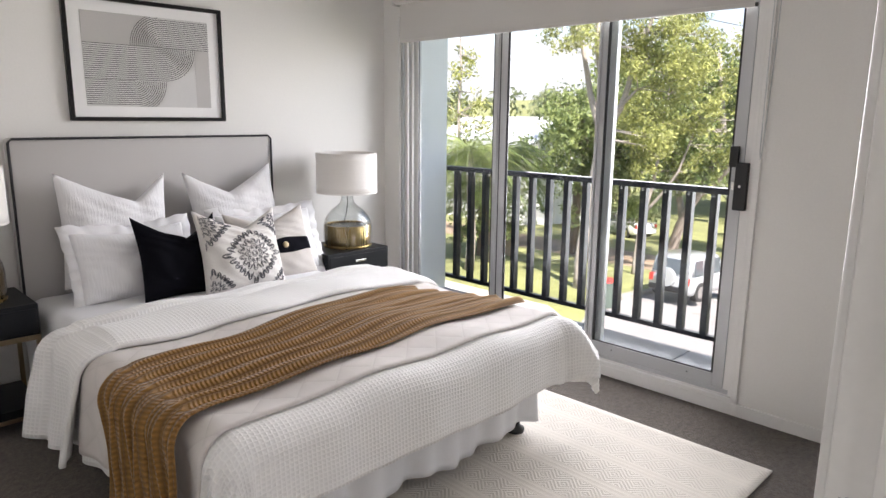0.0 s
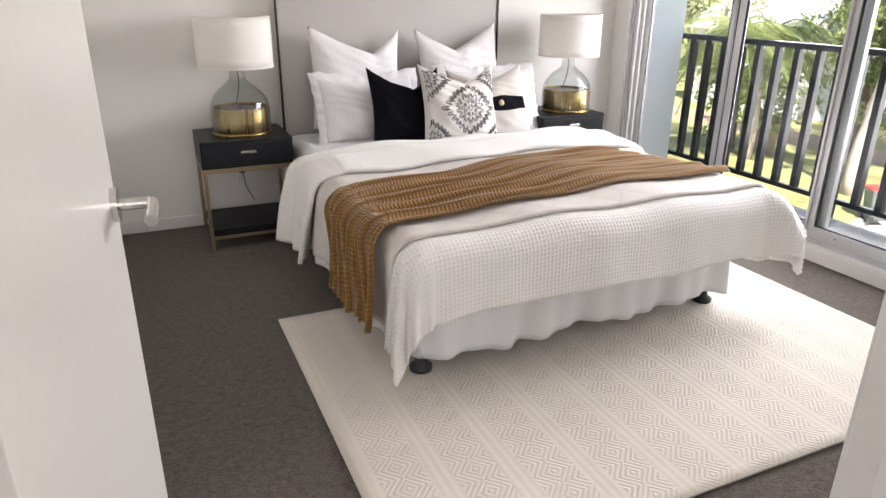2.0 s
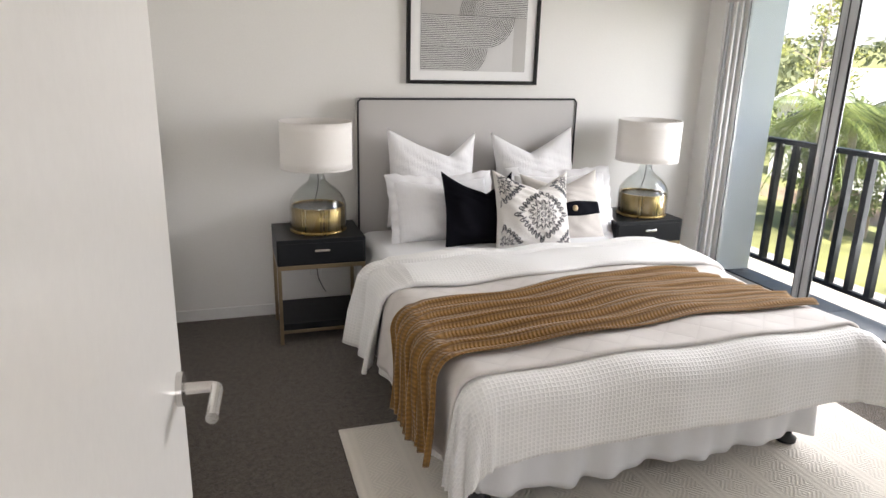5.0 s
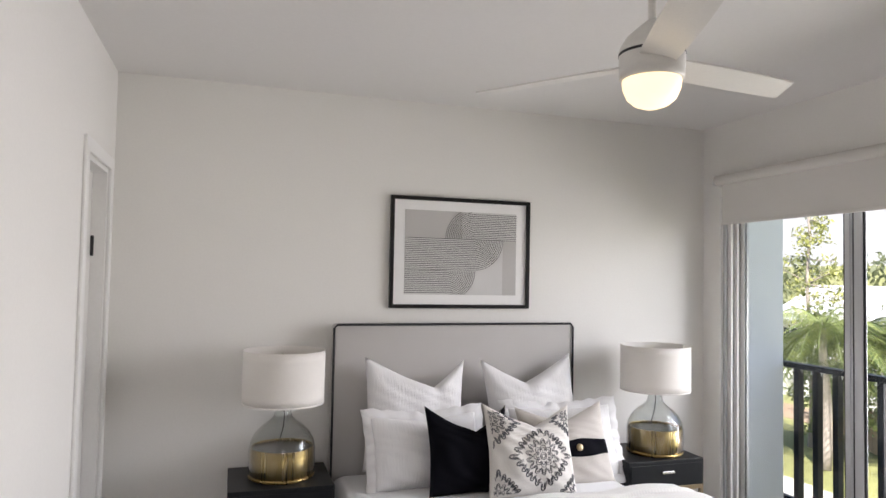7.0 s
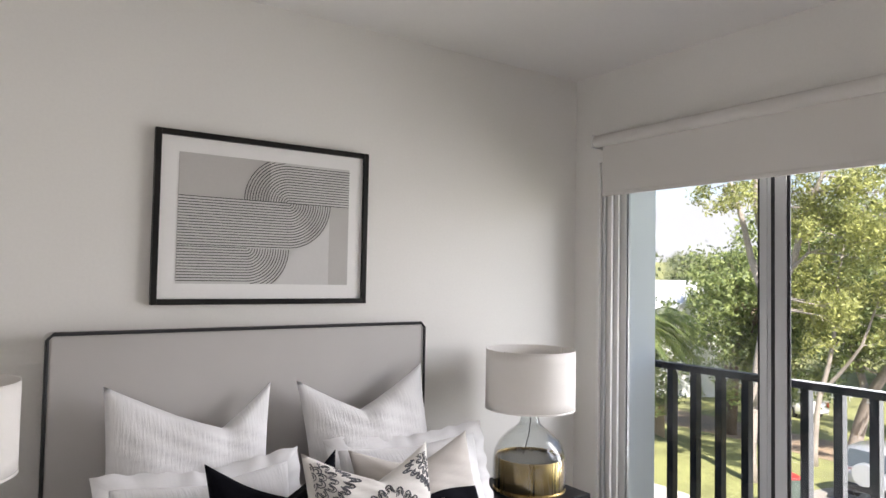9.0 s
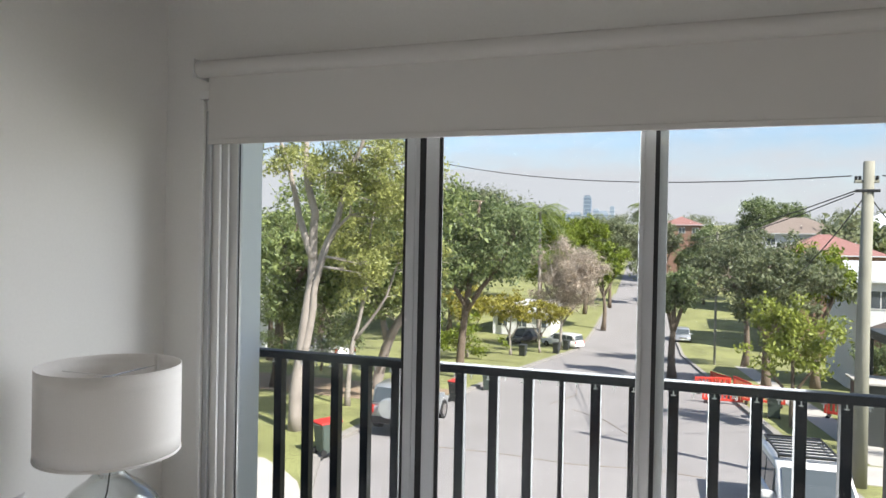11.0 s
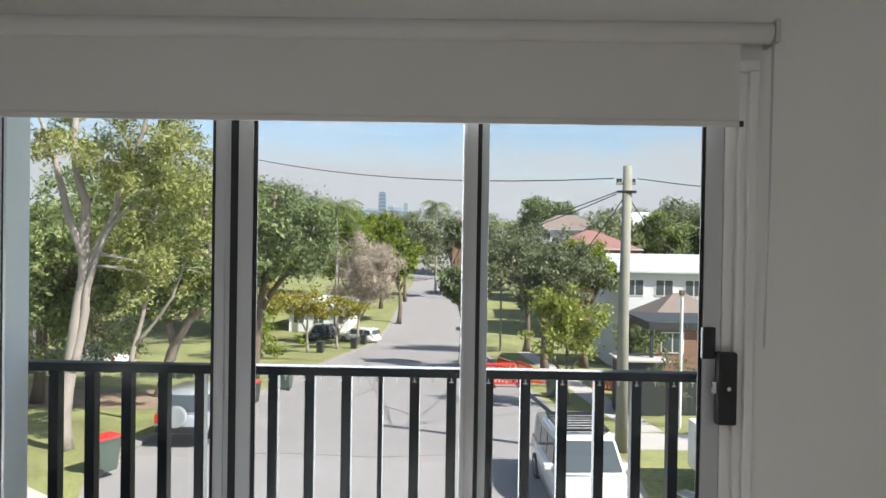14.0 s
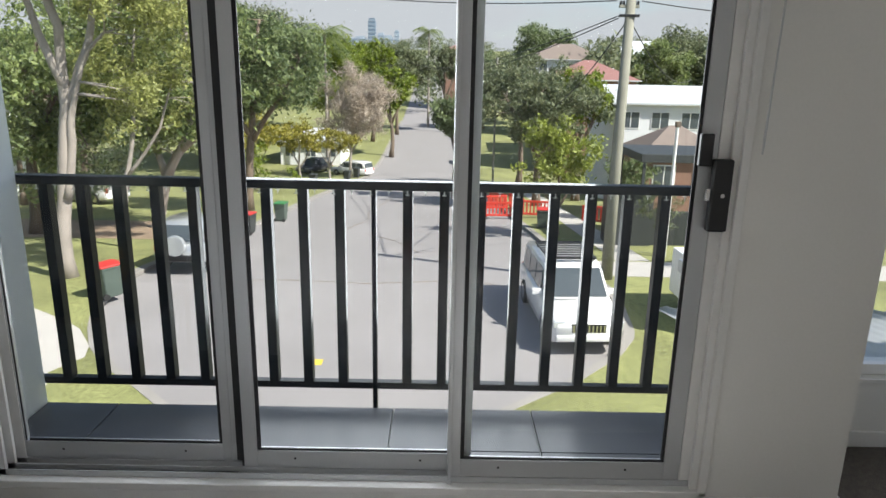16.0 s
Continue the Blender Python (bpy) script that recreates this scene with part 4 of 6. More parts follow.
# ---- picture ----
picture = thing("picture", pose(-1.755, -0.002, 1.793), "framed abstract line print in a thin black frame", "picture")
PW, PH = 0.885, 0.66
part("frame", boxes((-PW / 2, -0.028, -PH / 2, -PW / 2 + 0.022, 0, PH / 2), (PW / 2 - 0.022, -0.028, -PH / 2, PW / 2, 0, PH / 2), (-PW / 2 + 0.022, -0.028, -PH / 2, PW / 2 - 0.022, 0, -PH / 2 + 0.022), (-PW / 2 + 0.022, -0.028, PH / 2 - 0.022, PW / 2 - 0.022, 0, PH / 2), bevel=0.002), M["frame_black"], picture)
part("mat", boxes((-PW / 2 + 0.022, -0.012, -PH / 2 + 0.022, PW / 2 - 0.022, -0.002, PH / 2 - 0.022)), M["paper"], picture, "white mat board")

AX0, AX1, AZ0, AZ1 = -PW / 2 + 0.088, PW / 2 - 0.088, -PH / 2 + 0.080, PH / 2 - 0.080
part("print_sheet", boxes((AX0, -0.0135, AZ0, AX1, -0.0122, AZ1)), M["art_pale"], picture, "pale grey art print")
AW, AH = AX1 - AX0, AZ1 - AZ0
R = 0.37 * AH


def art(u, v):
    return AX0 + u * AW, AZ1 - v * AH


x0, z0 = art(0, 0)
xa, za = art(0.36, 0.33)
part("grey_field", boxes((x0, -0.0142, za, xa + 0.10, -0.0137, z0)), M["art_grey"], picture, "grey block of the print")
xb, zb = art(0.875, 0.335)
part("grey_field", boxes((xb, -0.0142, AZ0, AX1, -0.0137, zb)), M["art_grey"], picture, "grey block of the print")


def ink_line(bm, pts, wide=0.0031):
    prev = None
    for k, (x, z) in enumerate(pts):
        q = pts[min(k + 1, len(pts) - 1)]
        p = pts[max(k - 1, 0)]
        d = Vector((q[0] - p[0], q[1] - p[1])).normalized()
        nx, nz = -d.y * wide / 2, d.x * wide / 2
        pair = (bm.verts.new((x + nx, -0.0150, z + nz)), bm.verts.new((x - nx, -0.0150, z - nz)))
        if prev:
            bm.faces.new((prev[0], prev[1], pair[1], pair[0]))
        prev = pair


def ink_stroke(pts):
    bm = bmesh.new()
    ink_line(bm, pts)
    return part("ink_line", bm, M["ink"], picture)


NL = 17
for k in range(NL + 1):
    r = R * k / NL
    # top band: from the edge of the sheet, turning down to its foot line
    cx, cz = art(0.615, 0.33)
    if r < AZ1 - cz - 0.003:
        ink_stroke([(AX1, cz + r), (cx, cz + r)] + [(cx - r * math.sin(t), cz + r * math.cos(t)) for t in span(0, math.pi / 2, 14)])
    else:
        t0 = math.acos(min(1.0, (AZ1 - cz - 0.003) / r))
        ink_stroke([(cx - r * math.sin(t), cz + r * math.cos(t)) for t in span(t0, math.pi / 2, 12)])
    # middle band, turning up to the same line
    ink_stroke([(AX0, cz - r), (cx, cz - r)] + [(cx + r * math.sin(t), cz - r * math.cos(t)) for t in span(0, math.pi / 2, 14)])
    # lower band
    ex, ez = art(0.375, 0.715)
    low = ez - AZ0 - 0.002
    if r < low:
        ink_stroke([(AX0, ez - r), (ex, ez - r)] + [(ex + r * math.sin(t), ez - r * math.cos(t)) for t in span(0, math.pi / 2, 14)])
    elif r < R * 0.95:
        t0 = math.acos(min(1.0, low / r))
        ink_stroke([(ex + r * math.sin(t), ez - r * math.cos(t)) for t in span(t0, math.pi / 2, 12)])

# ---- ceiling fan ----
fan = thing("ceiling_fan", pose(-1.738, -1.892, H), "white three-bladed ceiling fan with warm lit dome", "ceiling fan")
part("canopy", lathe([(0.065, 0.0), (0.065, -0.03), (0.03, -0.055), (0.014, -0.06)], 32), M["fan"], fan, "", True)
part("rod", tubes([([(0, 0, -0.05), (0, 0, -0.23)], 0.014)], 16), M["fan"], fan)
part("motor", lathe([(0.016, -0.19), (0.045, -0.215), (0.085, -0.25), (0.106, -0.285), (0.109, -0.30), (0.109, -0.355), (0.104, -0.368), (0.107, -0.372), (0.107, -0.392), (0.10, -0.396)], 48), M["fan"], fan, "white motor housing", True).location.z = 0.035
part("band", lathe([(0.1092, -0.305), (0.1105, -0.305), (0.1105, -0.314), (0.1092, -0.314)], 48, False), M["black"], fan).location.z = 0.035
part("light_dome", lathe([(0.097, -0.3965), (0.098, -0.405), (0.094, -0.43), (0.081, -0.46), (0.057, -0.481), (0.03, -0.491), (0.004, -0.494)], 40), M["lamp_glow"], fan, "glowing warm glass dome", True).location.z = 0.035
for ang in (7, 127, 247):
    bm = bmesh.new()
    rows = []
    for k in range(9):
        r = 0.09 + 0.53 * k / 8
        half = 0.060 + 0.006 * math.sin(math.pi * k / 8)
        tilt = 0.20
        rows.append([bm.verts.new((r + (0.05 if s > 0 and k == 8 else 0), s * half * math.cos(tilt), -s * half * math.sin(tilt) + dz)) for s in (-1, 1) for dz in (0, 0.006)])
    for p, q in zip(rows, rows[1:]):
        for i, j in ((0, 1), (1, 3), (3, 2), (2, 0)):
            bm.faces.new((p[i], p[j], q[j], q[i]))
    bm.faces.new([rows[0][i] for i in (0, 1, 3, 2)])
    bm.faces.new([rows[-1][i] for i in (0, 2, 3, 1)])
    bmesh.ops.recalc_face_normals(bm, faces=bm.faces)
    bl = part("blade", bm, M["fan"], fan)
    bl.matrix_local = pose(0, 0, -0.310, 0, 0, ang)

# ---- socket and cable ----
socket = thing("power_socket", pose(-2.79, -0.0005, 0.305), "white power socket with black lamp plug on wall", "power socket")
part("plate", boxes((-0.035, -0.008, -0.055, 0.035, 0, 0.055), bevel=0.003), M["plastic"], socket)
part("plug", boxes((-0.018, -0.035, 0.015, 0.018, -0.008, 0.05), bevel=0.006), M["black"], socket, "black plug")
cable = tagged(part("lamp_cable", tubes([([(-2.79, -0.036, 0.33), (-2.78, -0.055, 0.24), (-2.75, -0.045, 0.17), (-2.735, -0.05, 0.145)], 0.003), ([(-2.79, -0.036, 0.34), (-2.77, -0.05, 0.42), (-2.76, -0.05, 0.449)], 0.003)], 6), M["black"]), "black lamp cable hanging under the bedside table", "cable")

# ---- outdoors: land and street ----
def leafy(name, dark, light, rough=0.6):
    """Leaves that vary one by one between two greens and let some light through."""
    m = bpy.data.materials.new(name)
    m.use_nodes = True
    nt = m.node_tree
    b = nt.nodes["Principled BSDF"]
    b.inputs["Roughness"].default_value = rough
    geo = nt.nodes.new("ShaderNodeNewGeometry")
    mix = nt.nodes.new("ShaderNodeMix")
    mix.data_type = "RGBA"
    mix.inputs["A"].default_value = (*dark, 1)
    mix.inputs["B"].default_value = (*light, 1)
    nt.links.new(geo.outputs["Random Per Island"], mix.inputs["Factor"])
    nt.links.new(mix.outputs["Result"], b.inputs["Base Color"])
    tl = nt.nodes.new("ShaderNodeBsdfTranslucent")
    nt.links.new(mix.outputs["Result"], tl.inputs["Color"])
    ms = nt.nodes.new("ShaderNodeMixShader")
    ms.inputs["Fac"].default_value = 0.42
    nt.links.new(b.outputs["BSDF"], ms.inputs[1])
    nt.links.new(tl.outputs["BSDF"], ms.inputs[2])
    nt.links.new(ms.outputs["Shader"], nt.nodes["Material Output"].inputs["Surface"])
    return m


M["grass"] = shader("lawn_grass", (0.20, 0.21, 0.08), 0.95, vary=0.55, scale=0.45, fine=9, bump=0.8, bump_scale=30)
M["asphalt"] = shader("worn_asphalt", (0.25, 0.238, 0.236), 0.9, vary=0.16, scale=0.35, fine=40, bump=0.3, bump_scale=60)
M["kerb"] = shader("weathered_kerb", (0.27, 0.255, 0.235), 0.9, vary=0.2, scale=1.2, fine=20)
M["concrete"] = shader("pale_concrete", (0.42, 0.40, 0.37), 0.9, vary=0.12, scale=0.8, fine=30, bump=0.2, bump_scale=40)
M["dirt"] = shader("bare_earth", (0.26, 0.19, 0.13), 0.95, vary=0.3, scale=0.8, fine=14, bump=0.5, bump_scale=20)
M["leaf_gum"] = leafy("gum_leaves", (0.16, 0.185, 0.06), (0.48, 0.50, 0.17))
M["leaf_green"] = leafy("green_leaves", (0.085, 0.13, 0.05), (0.33, 0.39, 0.14))
M["leaf_dark"] = leafy("dark_leaves", (0.075, 0.115, 0.055), (0.27, 0.33, 0.14))
M["leaf_bright"] = leafy("bright_leaves", (0.083, 0.131, 0.016), (0.304, 0.373, 0.041))
M["leaf_yellow"] = leafy("yellow_leaves", (0.158, 0.158, 0.024), (0.436, 0.383, 0.066))
M["leaf_lime"] = leafy("lime_leaves", (0.14, 0.18, 0.03), (0.40, 0.45, 0.09))
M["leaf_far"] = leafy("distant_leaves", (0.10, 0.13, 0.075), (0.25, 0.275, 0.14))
M["twig"] = leafy("bare_twigs", (0.34, 0.29, 0.23), (0.62, 0.53, 0.44), 0.9)
M["bark_pale"] = shader("pale_gum_bark", (0.30, 0.265, 0.235), 0.85, vary=0.35, scale=1.2, fine=22, bump=0.5, bump_scale=18)
M["bark"] = shader("brown_bark", (0.15, 0.115, 0.085), 0.9, vary=0.35, scale=2, fine=30, bump=0.7, bump_scale=22)


def land(x):
    """The height of the street's land: level by the house, falling into a dip, rising far off."""
    if x < 18:
        return -5.5
    if x < 70:
        return -5.5 - 6.0 * (x - 18) / 52
    if x < 130:
        return -11.5
    return -11.5 + min((x - 130) * 0.045, 14.0)


LX = [-60, 0, 4, 8, 10, 12, 14, 16, 18, 20, 23, 26, 30, 35, 40, 46, 52, 60, 70, 80, 95, 110, 130, 170, 230, 320, 440, 700, 2500]


def rise(x):
    """The whole street climbs gently away from the house."""
    return 0.0297 * min(max(x + 2.15, 0.0), 440.0)


def strip(ya, yc, x0, x1, lift, thick=0.0, n=1):
    """A band of ground between two side lines, following the land."""
    bm = bmesh.new()
    xs = sorted({x for x in LX if x0 < x < x1} | {x0, x1})
    rows = []
    for x in xs:
        a, c = ya(x), yc(x)
        rows.append([(x, a + (c - a) * k / n, land(x) + lift) for k in range(n + 1)])
    g = [[bm.verts.new(p) for p in r] for r in rows]
    for i in range(len(g) - 1):
        for k in range(n):
            bm.faces.new((g[i][k], g[i][k + 1], g[i + 1][k + 1], g[i + 1][k]))
    bmesh.ops.recalc_face_normals(bm, faces=bm.faces)
    if bm.faces[0].normal.z < 0:
        bmesh.ops.reverse_faces(bm, faces=bm.faces[:])
    if thick:
        low = bmesh.ops.extrude_face_region(bm, geom=bm.faces[:])
        for v in low["geom"]:
            if isinstance(v, bmesh.types.BMVert):
                v.co.z -= thick
        bmesh.ops.recalc_face_normals(bm, faces=bm.faces)
    return bm


def line(*pts):
    """Straight pieces through (x, y) places, as y over x."""
    def f(x):
        if x <= pts[0][0]:
            return pts[0][1]
        for (xa, ya), (xb, yb2) in zip(pts, pts[1:]):
            if x <= xb:
                return ya + (yb2 - ya) * (x - xa) / (xb - xa)
        return pts[-1][1]
    return f


def offset(f, d):
    return lambda x: f(x) + d


LX += [9.0, 9.6, 10.4, 11.0, 11.6, 12.4, 13.0, 13.6, 14.5, 15.2, 17]
road_l = line((8.6, 2.2), (9.6, 3.0), (10.8, 4.2), (12.0, 5.6), (13.0, 6.4), (14.1, 7.0), (16, 7.8), (19, 8.2), (23, 8.0), (28, 7.5), (45, 7.3), (78, 5.6), (130, 6.0), (400, 8.0))
road_r = line((8.6, -1.6), (9.6, -2.4), (10.4, -3.2), (11.6, -4.7), (13.0, -6.0), (14.2, -6.7), (17, -7.0), (22, -6.6), (32, -6.1), (50, -5.2), (78, -3.8), (130, -2.6), (400, -1.0))
setting("ground", strip(lambda x: 1500, lambda x: -1500, -60, 2500, -0.16), M["grass"], "grassy land falling from the house and spreading away", "ground")
setting("road", strip(road_l, road_r, 8.6, 400, -0.13, 0, 6), M["asphalt"], "worn pale grey asphalt street", "road")
setting("verge_left", strip(lambda x: 400, offset(road_l, 0.30), 8.0, 400, 0.0, 0.14), M["grass"], "mown green grass verge", "verge")
setting("verge_right", strip(offset(road_r, -0.30), lambda x: -400, 8.0, 400, 0.0, 0.14), M["grass"], "mown green grass verge", "verge")
setting("kerb_left", strip(offset(road_l, 0.31), road_l, 8.6, 130, 0.012, 0.14), M["kerb"], "pale concrete kerb along the street", "kerb")
setting("kerb_right", strip(road_r, offset(road_r, -0.30), 8.6, 130, 0.012, 0.14), M["kerb"], "pale concrete kerb along the street", "kerb")
setting("driveway_near", strip(lambda x: 1.9, lambda x: -1.4, 0.9, 8.9, 0.006, 0.15), M["concrete"], "pale concrete driveway below the balcony", "driveway")
setting("driveway_left", strip(line((9, 9.0), (13, 14), (15.4, 24)), line((9, 4.6), (11.4, 7.0), (12.6, 6.4), (14.2, 7.6), (15.4, 9.5)), 11.0, 15.3, 0.012, 0.14), M["concrete"], "pale concrete driveway across the verge", "driveway")
setting("driveway_earth", strip(lambda x: 40, offset(road_l, 0.4), 25.5, 31.0, 0.012, 0.14), M["dirt"], "bare earth driveway across the verge", "driveway")
setting("path_right", strip(line((16, -8.6), (60, -8.2)), line((16, -9.9), (60, -9.5)), 22.5, 60, 0.014, 0.14), M["concrete"], "pale concrete footpath", "path")
setting("driveway_right", strip(lambda x: road_r(x) - 0.35, lambda x: -30, 19.6, 22.3, 0.014, 0.14), M["concrete"], "pale concrete driveway across the verge", "driveway")
# dark lines and sealed cracks across the street, and the yellow drain mark
road_lines = tagged(new("road_seams"), "dark lines and sealed cracks across the street", "road marking", "", "structure")
for pts in ([(18.5, 5.6), (18.7, 3.0), (18.4, 0.5), (18.9, -1.8), (18.6, -3.6)], [(30.0, 3.0), (34, 2.2), (38, 2.6), (46, 1.8)], [(24, -1), (27, 0.2), (29, 1.8)]):
    part("seam", tubes([([(x, y, land(x) - 0.136) for x, y in pts], 0.022)], 5), M["bark"], road_lines)
mark = M["paint_yellow"] = shader("yellow_road_paint", (0.62, 0.45, 0.06), 0.8, vary=0.3, scale=6)
tagged(part("drain_mark", boxes((12.45, 0.95, -5.632, 12.75, 1.35, -5.622), bevel=0.01), mark), "yellow painted mark on the street", "road marking", "", "structure")


# ---- trees ----
def limb(p, q, bend, rng, n=5):
    p, q = Vector(p), Vector(q)
    side = Vector((rng.uniform(-1, 1), rng.uniform(-1, 1), rng.uniform(-0.3, 0.3)))
    return [p.lerp(q, k / n) + side * bend * math.sin(math.pi * k / n) for k in range(n + 1)]


def leaves(clumps, per, size, rng, droop=0.25, thin=0.46, flat=0.8):
    """Many small bent leaves in uneven clumps; the clumps' shells are denser than their hearts."""
    nr = np.random.RandomState(rng.randint(0, 10 ** 6))
    P = []
    for (cx, cy, cz, r) in clumps:
        k = max(6, int(per * r * r))
        # a clump is a handful of twigs, each with its own tuft
        tufts = max(3, int(5 * r))
        tc = nr.normal(size=(tufts, 3))
        tc /= np.linalg.norm(tc, axis=1)[:, None]
        tc *= (r * nr.uniform(0.45, 1.0, (tufts, 1)))
        pick = nr.randint(0, tufts, k)
        off = nr.normal(size=(k, 3)) * (r * 0.26)
        pts = tc[pick] + off
        pts[:, 2] *= flat
        P.append(pts + np.array((cx, cy, cz)))
    P = np.concatenate(P)
    n = len(P)
    d = nr.normal(size=(n, 3))
    d[:, 2] -= droop
    d /= np.linalg.norm(d, axis=1)[:, None]
    s = np.cross(d, nr.normal(size=(n, 3)))
    s /= np.linalg.norm(s, axis=1)[:, None] + 1e-6
    ln = size * nr.uniform(0.6, 1.4, (n, 1))
    up = np.cross(d, s) * ln * 0.12
    V = np.stack([P - d * ln / 2, P + s * ln * thin / 2 + up, P + d * ln / 2, P - s * ln * thin / 2 + up], 1).reshape(-1, 3)
    me = bpy.data.meshes.new("crown")
    me.vertices.add(4 * n)
    me.vertices.foreach_set("co", V.ravel().astype(np.float32))
    me.loops.add(4 * n)
    me.loops.foreach_set("vertex_index", np.arange(4 * n, dtype=np.int32))
    me.polygons.add(n)
    me.polygons.foreach_set("loop_start", np.arange(0, 4 * n, 4, dtype=np.int32))
    me.update(calc_edges=True)
    return me


def tree(base, forks, clumps, leaf, bark, label, seed, per=260, size=0.22, trunk_r=0.2, name="tree", thin=0.42):
    """forks: limbs as lists of places from the trunk upwards; every clump hangs on a branch from the nearest limb."""
    rng = random.Random(seed)
    t = thing(name, pose(*base), label, "tree")
    o = Vector(base)
    bm = bmesh.new()
    nodes = []
    for i, pts in enumerate(forks):
        pts = [Vector(p) for p in pts]
        fine = []
        for a, b in zip(pts, pts[1:]):
            fine += limb(a - o, b - o, (b - a).length * 0.04, rng, 4)[:-1]
        fine.append(pts[-1] - o)
        r0 = trunk_r * (1.0 if i == 0 else 0.62)
        n = len(fine)
        tube(bm, fine, [r0 * (1 - 0.72 * k / (n - 1)) * (1.25 if i == 0 and k == 0 else 1) for k in range(n)], 9)
        nodes += [(p, r0 * (1 - 0.72 * k / (n - 1))) for k, p in enumerate(fine) if k > n * 0.35]
    for (cx, cy, cz, r) in clumps:
        c = Vector((cx, cy, cz)) - o
        p, pr = min(nodes, key=lambda q: (q[0] - c).length + (2.0 if q[0].z > c.z + 0.3 else 0))
        mid = limb(p, c, (c - p).length * 0.10, rng, 4)
        rr = min(pr * 0.55, 0.02 + 0.012 * (c - p).length)
        tube(bm, mid, [rr * (1 - 0.8 * k / 4) for k in range(5)], 5)
        for _ in range(3):
            e = c + Vector((rng.gauss(0, r * 0.6), rng.gauss(0, r * 0.6), rng.gauss(0.1, r * 0.5)))
            tube(bm, limb(mid[3], e, 0.08 * r, rng, 3), [rr * 0.3, rr * 0.22, rr * 0.14, rr * 0.06], 4)
    part("trunk", bm, bark, t, "", True)
    me = leaves([(x - o.x, y - o.y, z - o.z, r) for x, y, z, r in clumps], per * 1.15, size * 0.94, rng, thin=thin)
    me.materials.append(leaf)
    cr = new("crown", me)
    cr.parent = t
    return t


def cloud(rng, centre, spread, n, r0, r1, keep=None):
    """Clumps scattered through an uneven egg."""
    out = []
    for _ in range(n):
        v = Vector((rng.gauss(0, 1), rng.gauss(0, 1), rng.gauss(0, 1))).normalized() * (rng.random() ** 0.45)
        out.append((centre[0] + v.x * spread[0], centre[1] + v.y * spread[1], centre[2] + v.z * spread[2], rng.uniform(r0, r1)))
    return out


R1 = random.Random(5)
# pale gum by the kerb
gx = 18.1
gum_clumps = cloud(R1, (18.0, 7.4, 3.1), (2.2, 2.3, 2.2), 20, 0.45, 0.95) + cloud(R1, (17.6, 7.2, 0.2), (1.0, 0.9, 0.8), 6, 0.4, 0.7) + cloud(R1, (18.2, 10.2, 4.2), (1.5, 1.3, 1.4), 8, 0.35, 0.7) + cloud(R1, (18, 7.5, 6.0), (3, 3.5, 1.5), 14, 0.5, 1.0)
tree((gx, 9.9, -5.5), [[(gx, 9.9, -5.6), (gx, 9.75, -3.0), (gx, 9.35, -0.2), (gx, 9.3, 2.0), (gx, 9.7, 4.0), (gx, 9.9, 6.5)],
                       [(gx, 9.4, -0.4), (gx + 0.1, 8.9, 0.9), (gx + 0.1, 8.35, 2.4), (gx, 7.6, 4.2), (gx, 7.2, 6)],
                       [(gx, 9.35, 0.4), (gx, 9.9, 1.8), (gx, 10.3, 3.4), (gx, 11.0, 5.2)],
                       [(gx - 0.1, 9.6, -3.0), (gx - 0.1, 9.25, -1.2), (gx - 0.1, 9.1, -0.2), (gx, 8.7, 1.2), (gx, 8.0, 1.9)]],
     gum_clumps, M["leaf_gum"], M["bark_pale"], "tall pale-barked gum with sparse yellow-green leaves", 1, 640, 0.165, 0.24, "gum_tree", 0.34)
tree((23.5, 10.6, land(23.5)), [[(23.5, 10.6, -6.3), (23.5, 10.4, -3.5), (23.4, 9.8, -1.0), (23.4, 9.4, 2.5)], [(23.5, 10.4, -3.4), (23.3, 8.8, -1.4), (23.2, 8.0, 0.8)]],
     cloud(R1, (23.3, 9.2, 1.0), (1.6, 2.8, 3.4), 34, 0.5, 1.0), M["leaf_gum"], M["bark_pale"], "slender yellow-green gum behind the kerb", 35, 300, 0.22, 0.13, "gum_tree", 0.36)
# leafy tree with leaning pale trunk behind the silver car
tree((29.0, 11.7, -6.8), [[(29, 11.7, -6.9), (28.6, 11.0, -4.6), (28.2, 9.9, -2.8), (28.0, 9.0, 0.0), (28, 9.5, 3.5)], [(28.6, 10.9, -4.4), (28.5, 11.5, -2), (28.4, 12, 1.5)], [(28.2, 9.9, -2.9), (27.5, 8.4, -1.6), (27, 7.8, 0.6)]],
     cloud(R1, (27.5, 11.0, 0.8), (3.0, 4.4, 3.6), 46, 0.8, 1.5), M["leaf_green"], M["bark_pale"], "broad green tree with leaning pale trunk", 2, 190, 0.30, 0.30)
# dense tree beyond
tree((36.5, 9.5, -7.6), [[(36.5, 9.5, -7.7), (36.4, 9.2, -4), (36.2, 8.6, 0), (36, 8.2, 3.0)], [(36.4, 9.0, -3.5), (35.6, 7.0, -1.0), (35, 5.9, 1.0)], [(36.4, 9.0, -3.5), (36, 11, 0), (36, 11.5, 2.5)]],
     cloud(R1, (35.5, 8.3, 0.75), (2.8, 3.1, 2.5), 50, 0.7, 1.2), M["leaf_dark"], M["bark"], "dense dark green street tree", 3, 210, 0.30, 0.28)
